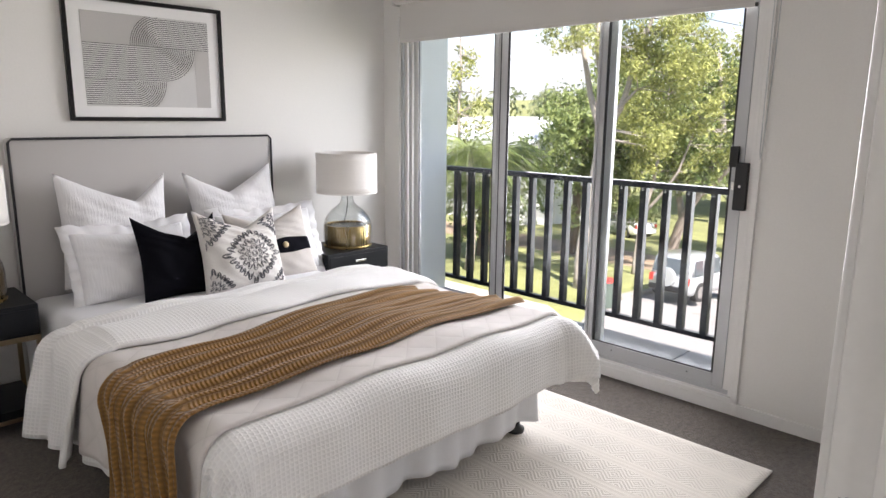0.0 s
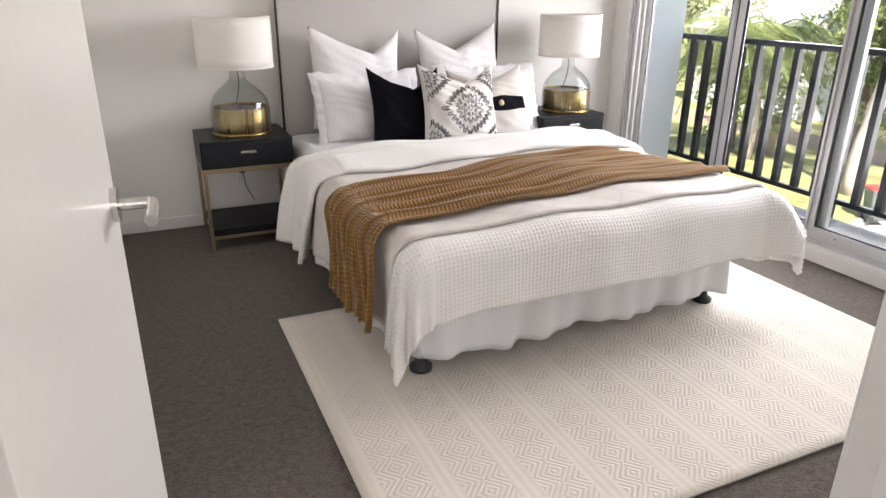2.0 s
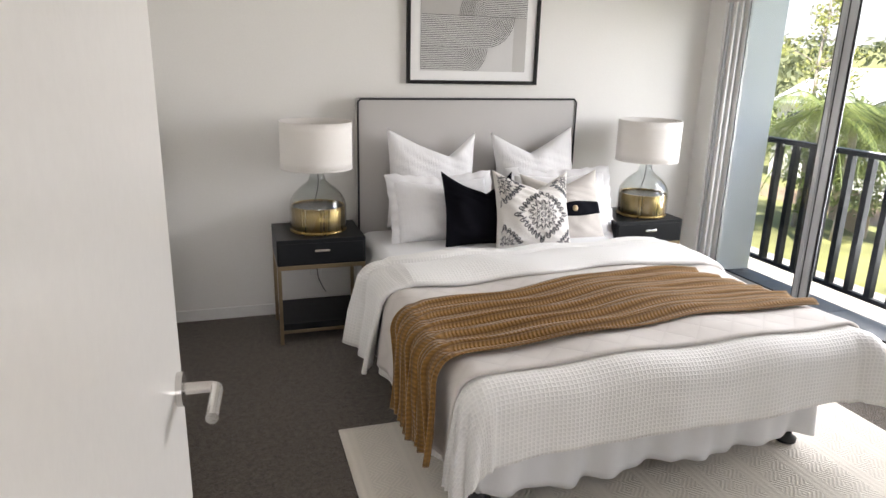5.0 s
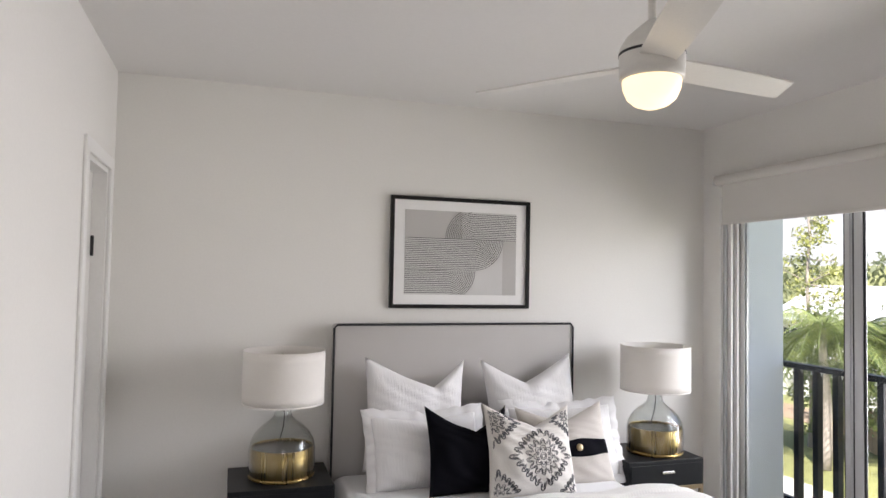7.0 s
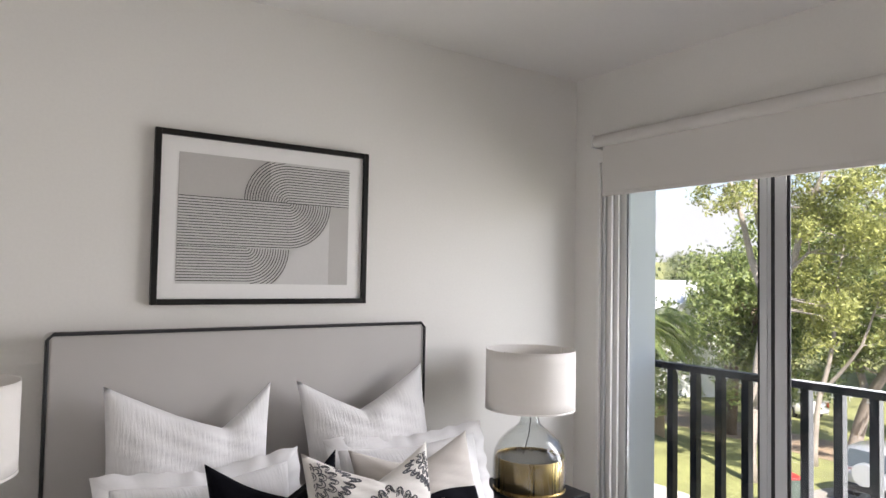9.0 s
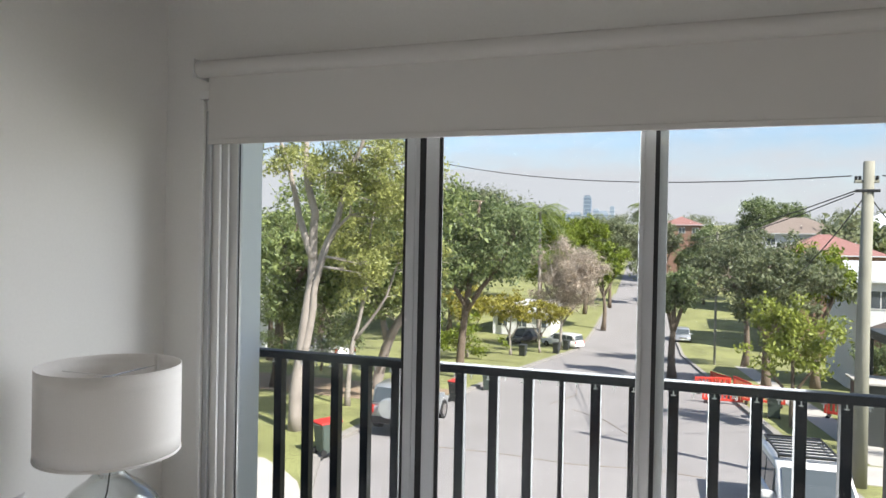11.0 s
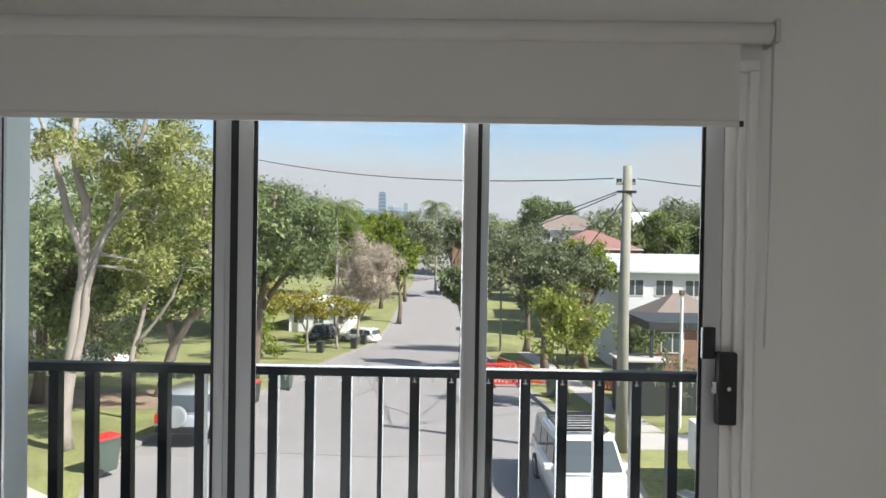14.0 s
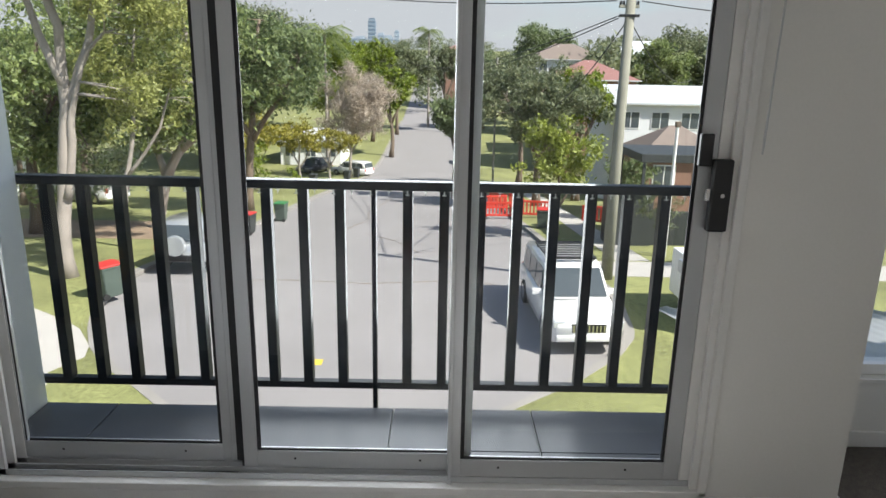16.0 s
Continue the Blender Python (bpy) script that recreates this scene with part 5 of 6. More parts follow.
# trees and palms beside the neighbours' houses
tree((26.5, 16.0, -6.5), [[(26.5, 16, -6.6), (26.5, 15.8, -3), (26.4, 15.3, 0.0), (26.4, 14.8, 1.6)], [(26.5, 15.8, -3), (25.8, 14.0, -0.5), (25.5, 13.2, 1.5)]],
     cloud(R1, (25.8, 13.9, -1.2), (3.0, 2.7, 3.4), 44, 0.7, 1.2), M["leaf_green"], M["bark"], "dense dark green garden tree", 4, 240, 0.26, 0.26)
tree((20.5, 17.3, -5.8), [[(20.5, 17.3, -5.9), (20.5, 17.3, -3.5), (20.5, 17.4, -2.0)], [(20.5, 17.3, -4), (20.0, 16.6, -3), (19.6, 16.2, -2.4)]],
     cloud(R1, (20.3, 17.0, -2.6), (2.4, 2.8, 2.4), 26, 0.6, 1.0), M["leaf_green"], M["bark"], "bushy green garden shrub", 6, 240, 0.22, 0.12, "shrub")
tree((19.8, 18.0, -5.7), [[(19.8, 18.0, -5.8), (19.8, 18.0, -1), (19.7, 17.9, 3.0), (19.7, 17.9, 5.5)]],
     cloud(R1, (19.7, 17.9, 2.6), (1.3, 1.4, 3.6), 22, 0.4, 0.8), M["leaf_gum"], M["bark_pale"], "slim sparse tree above the garden", 7, 150, 0.20, 0.10)
tree((27, 22.5, -6.5), [[(27, 22.5, -6.6), (27, 22.4, -3), (27, 22.3, -1)]],
     cloud(R1, (27, 21.5, -3.0), (2.6, 3.6, 2.8), 26, 0.6, 1.0), M["leaf_dark"], M["bark"], "dense dark garden shrub", 8, 220, 0.22, 0.12, "shrub")
tree((46, 24, -8.7), [[(46, 24, -8.8), (46, 24, -4), (46, 23.6, 2)], [(46, 24, -4), (45, 21, 0), (45, 20, 3)]],
     cloud(R1, (45, 21.5, 0.5), (5, 6.0, 4.5), 44, 1.2, 2.0), M["leaf_green"], M["bark"], "large green tree behind the gum", 9, 90, 0.42, 0.35)
tree((37, 23.0, land(37)), [[(37, 23, -7.8), (37, 23, -4), (37, 22.8, 0.5)], [(37, 23, -4), (36.5, 20.5, -1.5), (36.2, 19.6, 0.5)]],
     cloud(R1, (36.8, 21.8, -1.0), (2.8, 4.2, 3.4), 44, 0.9, 1.5), M["leaf_green"], M["bark"], "leafy green garden tree before a white house", 29, 150, 0.30, 0.2)
# young yellow-green street trees
for (bx, by, sc, sd) in ((55.0, 10.3, 0.92, 11), (60.0, 8.6, 0.82, 12), (50.0, 12.8, 0.95, 13)):
    bz = land(bx)
    tree((bx, by, bz), [[(bx, by, bz - 0.1), (bx, by + 0.1, bz + 2.2 * sc), (bx, by - 0.1, bz + 5.0 * sc)], [(bx, by + 0.05, bz + 1.6 * sc), (bx, by - 1.2 * sc, bz + 3.6 * sc)], [(bx, by + 0.05, bz + 1.8 * sc), (bx, by + 1.3 * sc, bz + 3.8 * sc)]],
         cloud(R1, (bx, by, bz + 4.6 * sc), (2.4 * sc, 2.6 * sc, 1.1 * sc), 26, 0.5, 0.9), M["leaf_yellow"], M["bark_pale"], "young yellow-green street tree", sd, 120, 0.34, 0.13)
# bare tree: twigs only
bz = land(66)
tree((66, 7.5, bz), [[(66, 7.5, bz - 0.1), (66, 7.4, bz + 3), (66, 7.1, bz + 7), (66, 7.0, bz + 10.5)], [(66, 7.4, bz + 2.6), (66, 5.2, bz + 6), (66, 4.2, bz + 7.6)], [(66, 7.4, bz + 2.6), (66, 9.2, bz + 6.5), (66, 10.0, bz + 9)],
                     [(66, 7.3, bz + 3.5), (65, 6.2, bz + 7.5), (64.6, 5.6, bz + 9.4)], [(66, 7.3, bz + 3.2), (64.8, 8.2, bz + 7), (64.4, 8.6, bz + 9.6)]],
     cloud(R1, (65.5, 7.0, bz + 7.8), (2.8, 3.4, 3.6), 64, 0.7, 1.3), M["twig"], M["bark_pale"], "bare grey-brown street tree in winter", 14, 120, 1.0, 0.16, "tree", 0.06)
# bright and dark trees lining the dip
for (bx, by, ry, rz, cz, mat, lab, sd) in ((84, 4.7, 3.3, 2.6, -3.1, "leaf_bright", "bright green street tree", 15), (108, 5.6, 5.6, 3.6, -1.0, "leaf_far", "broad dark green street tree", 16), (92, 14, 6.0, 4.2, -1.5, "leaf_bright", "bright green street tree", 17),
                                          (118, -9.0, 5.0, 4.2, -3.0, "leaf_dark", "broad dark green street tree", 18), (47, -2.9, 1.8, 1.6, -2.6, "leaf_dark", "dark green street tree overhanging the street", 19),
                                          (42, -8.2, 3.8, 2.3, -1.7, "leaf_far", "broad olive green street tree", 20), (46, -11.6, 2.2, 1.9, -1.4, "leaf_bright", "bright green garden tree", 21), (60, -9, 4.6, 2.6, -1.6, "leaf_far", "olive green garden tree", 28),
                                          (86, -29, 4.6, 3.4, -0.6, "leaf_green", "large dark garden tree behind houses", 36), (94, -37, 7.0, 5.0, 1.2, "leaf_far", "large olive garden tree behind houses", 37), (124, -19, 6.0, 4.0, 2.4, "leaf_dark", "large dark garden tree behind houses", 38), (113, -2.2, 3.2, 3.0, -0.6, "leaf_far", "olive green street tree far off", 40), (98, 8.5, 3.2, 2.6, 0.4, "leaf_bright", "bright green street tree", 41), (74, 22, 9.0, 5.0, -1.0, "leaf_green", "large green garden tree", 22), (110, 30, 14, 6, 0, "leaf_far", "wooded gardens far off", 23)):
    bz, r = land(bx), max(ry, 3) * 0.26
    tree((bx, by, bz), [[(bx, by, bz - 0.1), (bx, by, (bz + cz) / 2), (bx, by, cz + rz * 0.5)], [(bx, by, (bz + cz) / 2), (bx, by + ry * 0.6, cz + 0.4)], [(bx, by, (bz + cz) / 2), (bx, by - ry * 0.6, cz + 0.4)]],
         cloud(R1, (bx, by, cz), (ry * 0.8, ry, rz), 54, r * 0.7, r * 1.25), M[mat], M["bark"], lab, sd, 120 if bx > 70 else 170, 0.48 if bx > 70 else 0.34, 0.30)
# light green street tree by the pole
bz = land(29)
tree((29, -7.4, bz), [[(29, -7.4, bz - 0.1), (29, -7.35, bz + 1.4), (29, -7.2, bz + 4.0)], [(29, -7.35, bz + 1.2), (28.8, -6.0, bz + 3.0)], [(29, -7.35, bz + 1.3), (28.9, -8.6, bz + 3.2)]],
     cloud(R1, (28.8, -7.3, -2.95), (1.6, 1.75, 1.6), 36, 0.45, 0.8), M["leaf_lime"], M["bark"], "round light green street tree by the path", 24, 260, 0.24, 0.13)
tree((21.5, -12.2, land(21)), [[(21.5, -12.2, -5.9), (21.5, -12.2, -5.0), (21.5, -12.1, -4.2)]], cloud(R1, (21.5, -12.2, -4.6), (0.9, 1.2, 0.7), 12, 0.35, 0.6), M["leaf_dark"], M["bark"], "dark green garden shrub by a driveway", 25, 260, 0.16, 0.06, "shrub")
tree((34, 17.5, land(34)), [[(34, 17.5, -7.5), (34, 17.5, -5.2), (34, 17.4, -3.4)]], cloud(R1, (34, 17.8, -3.6), (2.4, 4.6, 2.8), 34, 0.7, 1.2), M["leaf_dark"], M["bark"], "dark green hedge shrub", 26, 200, 0.22, 0.08, "shrub")
tree((48, 13.0, land(48)), [[(48, 13, -9.1), (48, 13, -7.8), (48, 13, -6.8)]], cloud(R1, (48, 13, -6.9), (1.6, 4.2, 1.5), 20, 0.6, 1.0), M["leaf_bright"], M["bark"], "bright green hedge shrub", 27, 160, 0.28, 0.08, "shrub")


def palm(base, height, spread, label, seed):
    rng = random.Random(seed)
    t = thing("palm_tree", pose(*base), label, "palm tree", "palms")
    part("trunk", tubes([([(0.1 * math.sin(k * 0.8), 0, height * k / 6) for k in range(7)], [0.22 - 0.015 * k for k in range(7)])], 10), M["bark_pale"], t, "", True)
    for k in range(26):
        a, lift = rng.uniform(0, 6.28), rng.uniform(-0.35, 1.1)
        bm = bmesh.new()
        d = Vector((math.cos(a), math.sin(a), 0))
        s = Vector((-d.y, d.x, 0))
        spine = [d * spread * f + Vector((0, 0, spread * (lift * f - 0.95 * f * f))) for f in span(0, 1, 9)]
        for i, p in enumerate(spine[1:-1], 1):
            ln = spread * 0.44 * math.sin(math.pi * (i + 1) / 11)
            for sg in (-1, 1):
                for w in (0.0, 0.33, 0.66):
                    q = p.lerp(spine[i + 1], w)
                    tip = q + s * sg * ln + d * ln * 0.5 - Vector((0, 0, ln * 0.45))
                    bm.faces.new([bm.verts.new(v) for v in (q, q + d * 0.05 * spread / 2, tip)])
        tube(bm, spine, 0.02 * spread / 2, 4)
        fr = part("frond", bm, M["leaf_green"], t)
        fr.location.z = height
    return t


tree((35, -12.6, land(35)), [[(35, -12.6, -7.6), (35, -12.6, -5.8), (35, -12.4, -4.6)]], cloud(R1, (35, -12.4, -4.6), (1.0, 1.6, 1.0), 22, 0.45, 0.8), M["leaf_dark"], M["bark"], "dark green shrub before a white house", 28, 220, 0.22, 0.08, "shrub")
palm((73, 11.0, land(73)), 14.6, 3.1, "tall palm above the street trees", 31)
palm((120, 0.8, land(120)), 16.2, 2.9, "distant palm beside a red roof", 32)
palm((17.2, 14.9, -5.5), 5.0, 2.4, "garden palm with arching green fronds", 33)
palm((19.3, 15.4, -5.65), 4.8, 2.4, "garden palm with arching green fronds", 34)
# far woods
RW = random.Random(44)
far = []
for k in range(520):
    x = RW.uniform(140, 420)
    y = RW.uniform(-0.62, 0.75) * x
    far.append((x, y, land(x) + RW.uniform(1.5, 6.5) + (3 if y < -0.22 * x else 0), RW.uniform(2.2, 4.6)))
for k in range(70):
    x = RW.uniform(82, 120)
    far.append((x, RW.uniform(-0.5, -0.24) * x, RW.uniform(-6, 2.4), RW.uniform(1.6, 3.0)))
for k in range(90):
    x = RW.uniform(60, 120)
    far.append((x, RW.uniform(0.25, 0.8) * x, RW.uniform(-7, 1.5), RW.uniform(1.6, 3.2)))
for k in range(150):
    x = RW.uniform(6, 62)
    far.append((x, RW.uniform(30, 62) + 0.25 * x, RW.uniform(-5, 1.6), RW.uniform(1.6, 3.0)))
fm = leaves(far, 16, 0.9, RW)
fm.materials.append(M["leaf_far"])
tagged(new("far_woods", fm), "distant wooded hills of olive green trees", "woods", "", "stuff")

# ---- vehicles ----
M["car_white"] = shader("white_car_paint", (0.72, 0.72, 0.71), 0.25, vary=0.02, coat=0.6)
M["car_silver"] = shader("silver_car_paint", (0.46, 0.48, 0.50), 0.28, metal=0.5, vary=0.03, coat=0.6)
M["car_dark"] = shader("dark_car_paint", (0.05, 0.05, 0.055), 0.25, vary=0.05, coat=0.6)
M["car_glass"] = shader("tinted_car_glass", (0.07, 0.085, 0.095), 0.06, vary=0.02)
M["tyre"] = shader("black_tyre", (0.018, 0.018, 0.018), 0.85, vary=0.2)
M["lamp_clear"] = shader("headlamp_lens", (0.60, 0.62, 0.64), 0.12, metal=0.4, vary=0.05)
M["lamp_red"] = shader("red_lens", (0.45, 0.03, 0.02), 0.2, vary=0.05)


def loft(secs):
    """A body from cross-sections (x, half width, low, high, round): eight-sided, closed at both ends."""
    bm = bmesh.new()
    rings = []
    for x, w, lo, hi, r in secs:
        h = hi - lo
        pts = [(w * 0.96, lo), (w, lo + h * 0.30), (w * 0.99, hi - h * r), (w * (1 - r * 0.5), hi), (-w * (1 - r * 0.5), hi), (-w * 0.99, hi - h * r), (-w, lo + h * 0.30), (-w * 0.96, lo)]
        rings.append([bm.verts.new((x, y, z)) for y, z in pts])
    for a, b in zip(rings, rings[1:]):
        for k in range(8):
            bm.faces.new((a[k], a[(k + 1) % 8], b[(k + 1) % 8], b[k]))
    bm.faces.new(list(reversed(rings[0])))
    bm.faces.new(rings[-1])
    bmesh.ops.recalc_face_normals(bm, faces=bm.faces)
    return bm


def car(m, paint, length, width, height, label, rack=False, spare=False, ute=False):
    """A parked car; its front looks along +x."""
    t = thing("car", m, label, "car", "parked cars")
    L, w, belt, wr = length / 2, width / 2, height * 0.56, 0.36 if height > 1.6 else 0.31
    body = part("body", loft([(-L, w * 0.90, 0.42, belt * 0.92, 0.2), (-L + 0.10, w * 0.97, 0.30, belt, 0.12), (-L * 0.4, w, 0.26, belt, 0.10), (L * 0.36, w, 0.26, belt, 0.10), (L * 0.55, w * 0.98, 0.26, belt * 0.97, 0.12), (L - 0.16, w * 0.94, 0.28, belt * 0.86, 0.16), (L, w * 0.82, 0.36, belt * 0.74, 0.2)]), paint, t, "", True)
    if ute:
        cab = [(-L * 0.05, w * 0.90, belt, height - 0.03, 0.16), (L * 0.05, w * 0.86, belt, height, 0.14), (L * 0.24, w * 0.84, belt, height - 0.04, 0.16), (L * 0.50, w * 0.88, belt, belt + 0.05, 0.3)]
    else:
        cab = [(-L + 0.08, w * 0.88, belt, belt + 0.05, 0.3), (-L + 0.26, w * 0.86, belt, height - 0.07, 0.16), (-L * 0.5, w * 0.86, belt, height, 0.14), (L * 0.10, w * 0.84, belt, height - 0.02, 0.14), (L * 0.22, w * 0.84, belt, height - 0.09, 0.16), (L * 0.50, w * 0.90, belt, belt + 0.04, 0.3)]
    part("cabin", loft(cab), paint, t, "", True)
    xr, xf = (-L * 0.03, L * 0.24) if ute else (-L + 0.26, L * 0.20)
    for s in (-1, 1):
        y = s * w * 0.875
        y2 = s * w * 0.845
        n = 2 if not ute else 1
        edges = span(xr + 0.12, xf + 0.12, n + (0 if ute else 1))
        for a, b in zip(edges, edges[1:]):
            bm = bmesh.new()
            q = [(a + 0.04, y * 1.012, belt + 0.05), (b - 0.04, y * 1.012, belt + 0.05), (b - 0.09, y2 * 0.985, height - 0.16), (a + 0.04, y2 * 0.985, height - 0.16)]
            f = bm.faces.new([bm.verts.new(v) for v in q])
            r = bmesh.ops.extrude_face_region(bm, geom=[f])
            for v in r["geom"]:
                if isinstance(v, bmesh.types.BMVert):
                    v.co.y += s * 0.025
            bmesh.ops.recalc_face_normals(bm, faces=bm.faces)
            part("side_window", bm, M["car_glass"], t)
        mr = part("mirror", boxes((L * 0.30, min(s * w * 0.92, s * (w + 0.20)), belt + 0.02, L * 0.36, max(s * w * 0.92, s * (w + 0.20)), belt + 0.18), bevel=0.03), paint, t)
        for x in (-L * 0.60, L * 0.62):
            wh = part("wheel", tubes([([(x, s * (w - 0.22), wr), (x, s * (w + 0.012), wr)], wr)], 28), M["tyre"], t)
            part("rim", tubes([([(x, s * (w + 0.0125), wr), (x, s * (w + 0.020), wr)], wr * 0.62)], 20), M["chrome"], wh)
        part("headlight", boxes((L - 0.19, min(s * w * 0.60, s * w * 0.93), belt * 0.66, L - 0.055, max(s * w * 0.60, s * w * 0.93), belt * 0.83), bevel=0.03), M["lamp_clear"], t)
        part("tail_light", boxes((-L - 0.008, min(s * w * 0.72, s * w * 0.92), belt * 0.70, -L + 0.09, max(s * w * 0.72, s * w * 0.92), belt * 1.0), bevel=0.02), M["lamp_red"], t)
        part("fog_light", boxes((L - 0.10, min(s * w * 0.66, s * w * 0.82), 0.46, L - 0.035, max(s * w * 0.66, s * w * 0.82), 0.58), bevel=0.02), M["black"], t)
    for (xa, xb, za, zb, nm) in (((L * 0.50 - 0.05), (L * 0.22 + 0.03), belt + 0.07, height - 0.13, "windscreen"), ((-L + 0.10 if not ute else -L * 0.05 - 0.02), (-L + 0.235 if not ute else -L * 0.05 - 0.02), belt + 0.08, height - 0.16, "rear_window")):
        bm = bmesh.new()
        f = bm.faces.new([bm.verts.new(v) for v in ((xa, -w * 0.80, za), (xa, w * 0.80, za), (xb, w * 0.72, zb), (xb, -w * 0.72, zb))])
        r = bmesh.ops.extrude_face_region(bm, geom=[f])
        for v in r["geom"]:
            if isinstance(v, bmesh.types.BMVert):
                v.co.x += 0.045 if nm == "windscreen" else -0.045
                v.co.z += 0.03
        bmesh.ops.recalc_face_normals(bm, faces=bm.faces)
        part(nm, bm, M["car_glass"], t)
    grille = part("grille", boxes((L - 0.06, -w * 0.46, belt * 0.56, L + 0.004, w * 0.46, belt * 0.78), bevel=0.02), M["black"], t)
    for k in range(9):
        y = -w * 0.40 + w * 0.80 * k / 8
        part("grille_bar", boxes((L + 0.003, y - 0.022, belt * 0.58, L + 0.016, y + 0.022, belt * 0.76), bevel=0.004), M["chrome"], grille)
    part("bumper", boxes((L - 0.10, -w * 0.86, 0.34, L + 0.05, w * 0.86, 0.52), bevel=0.04), paint, t, "", True)
    part("number_plate", boxes((L + 0.051, -0.18, 0.40, L + 0.058, 0.18, 0.50), bevel=0.002), M["plastic"], t)
    part("rear_plate", boxes((-L - 0.012, -0.18, 0.62, -L - 0.004, 0.18, 0.74), bevel=0.002), M["plastic"], t)
    part("rear_bumper", boxes((-L - 0.06, -w * 0.88, 0.34, -L + 0.10, w * 0.88, 0.56), bevel=0.04), M["black"] if spare else paint, t, "", True)
    if rack:
        rk = part("roof_rack", boxes((-L * 0.62, -w * 0.70, height + 0.06, -L * 0.60, w * 0.70, height + 0.11), (L * 0.12, -w * 0.70, height + 0.06, L * 0.14, w * 0.70, height + 0.11), (-L * 0.60, -w * 0.70, height + 0.06, L * 0.12, -w * 0.67, height + 0.11), (-L * 0.60, w * 0.67, height + 0.06, L * 0.12, w * 0.70, height + 0.11)), M["black"], t, "flat black roof rack")
        for k in range(7):
            x = -L * 0.55 + L * 0.62 * k / 6
            part("slat", boxes((x, -w * 0.665, height + 0.075, x + 0.09, w * 0.665, height + 0.10)), M["black"], rk)
        for x in (-L * 0.5, L * 0.05):
            for s in (-1, 1):
                part("rack_foot", boxes((x, s * w * 0.68 - 0.02, height - 0.10, x + 0.05, s * w * 0.68 + 0.02, height + 0.06)), M["black"], rk)
    if spare:
        part("spare_wheel", tubes([([(-L - 0.16, 0.05, 0.88), (-L - 0.15, 0.05, 0.88), (-L - 0.02, 0.05, 0.88)], [0.30, 0.34, 0.35])], 28), paint, t, "spare wheel in a painted cover")
    if ute:
        part("tray_rim", boxes((-L + 0.03, -w * 0.97, belt, -L * 0.10, -w * 0.90, belt + 0.05), (-L + 0.03, w * 0.90, belt, -L * 0.10, w * 0.97, belt + 0.05)), paint, t)
    return t


RZ = -0.13
car(pose(15.55, -5.36, -5.5 + RZ, 0, 0, 183), M["car_white"], 4.85, 1.90, 1.80, "white four-wheel drive with black roof rack at kerb", rack=True)
car(pose(21.0, 6.75, -5.62 + RZ, 0, 2.5, -2), M["car_silver"], 3.9, 1.72, 1.66, "silver small four-wheel drive with spare wheel on back", spare=True)
car(pose(39.5, 20.2, land(39.5), 0, 4, 62), M["car_white"], 5.1, 1.85, 1.78, "white utility truck parked in a yard", ute=True)
car(pose(70.0, 7.9, land(70), 0, 0, 62), M["car_white"], 4.6, 1.80, 1.60, "white station wagon parked across a driveway")
car(pose(71.0, 12.2, land(71), 0, 0, 150), M["car_dark"], 4.3, 1.78, 1.60, "dark car parked in a driveway")
car(pose(79.7, -4.6, land(79) + RZ, 0, 0, 180), M["car_silver"], 4.3, 1.75, 1.50, "silver sedan parked far down the street")

# ---- bins ----
M["bin_body"] = shader("dark_green_plastic", (0.075, 0.10, 0.085), 0.55, vary=0.15)
M["bin_dark"] = shader("dark_grey_plastic", (0.035, 0.04, 0.04), 0.55, vary=0.15)
M["lid_red"] = shader("red_plastic", (0.50, 0.04, 0.035), 0.5, vary=0.12)
M["lid_green"] = shader("green_plastic", (0.04, 0.18, 0.06), 0.5, vary=0.12)


def wheelie_bin(m, body, lid, label):
    t = thing("wheelie_bin", m, label, "rubbish bin", "street bins")
    bm = boxes((-0.29, -0.35, 0.06, 0.29, 0.35, 0.94))
    for v in bm.verts:
        if v.co.z < 0.5:
            v.co.x *= 0.78
            v.co.y *= 0.74
    bmesh.ops.bevel(bm, geom=bm.edges[:], offset=0.02, segments=2, affect="EDGES")
    part("body", bm, body, t)
    part("rim", boxes((-0.31, -0.37, 0.92, 0.31, 0.37, 0.965), bevel=0.01), body, t)
    part("lid", boxes((-0.315, -0.38, 0.966, 0.315, 0.40, 1.03), bevel=0.03), lid, t)
    part("handle", tubes([([(-0.22, 0.42, 0.95), (0.22, 0.42, 0.95)], 0.018)], 8), body, t)
    for s in (-1, 1):
        part("wheel", tubes([([(s * 0.20, 0.27, 0.10), (s * 0.27, 0.27, 0.10)], 0.10)], 18), M["tyre"], t)
    return t


wheelie_bin(pose(16.3, 7.75, -5.5 + 0.012, 0, 0, 60), M["bin_body"], M["lid_red"], "dark green wheelie bin with red lid at kerb")
wheelie_bin(pose(28.2, 7.15, land(28.2) + RZ, 0, 0, 80), M["bin_dark"], M["lid_red"], "dark wheelie bin with red lid on street")
wheelie_bin(pose(33.0, 6.75, land(33) + RZ, 0, 0, 85), M["bin_body"], M["lid_green"], "green-lidded wheelie bin on street edge")
wheelie_bin(pose(55, 9.2, land(55), 0, 0, 80), M["bin_dark"], M["bin_dark"], "dark wheelie bin on the verge")
wheelie_bin(pose(60.5, 7.1, land(60.5), 0, 0, 80), M["bin_dark"], M["bin_dark"], "dark wheelie bin on the verge")
wheelie_bin(pose(66, 6.9, land(66), 0, 0, 80), M["bin_dark"], M["bin_dark"], "dark wheelie bin on the verge")
wheelie_bin(pose(31.2, -7.0, land(31.2), 0, 0, 80), M["bin_body"], M["lid_red"], "dark green wheelie bin with red lid on verge")

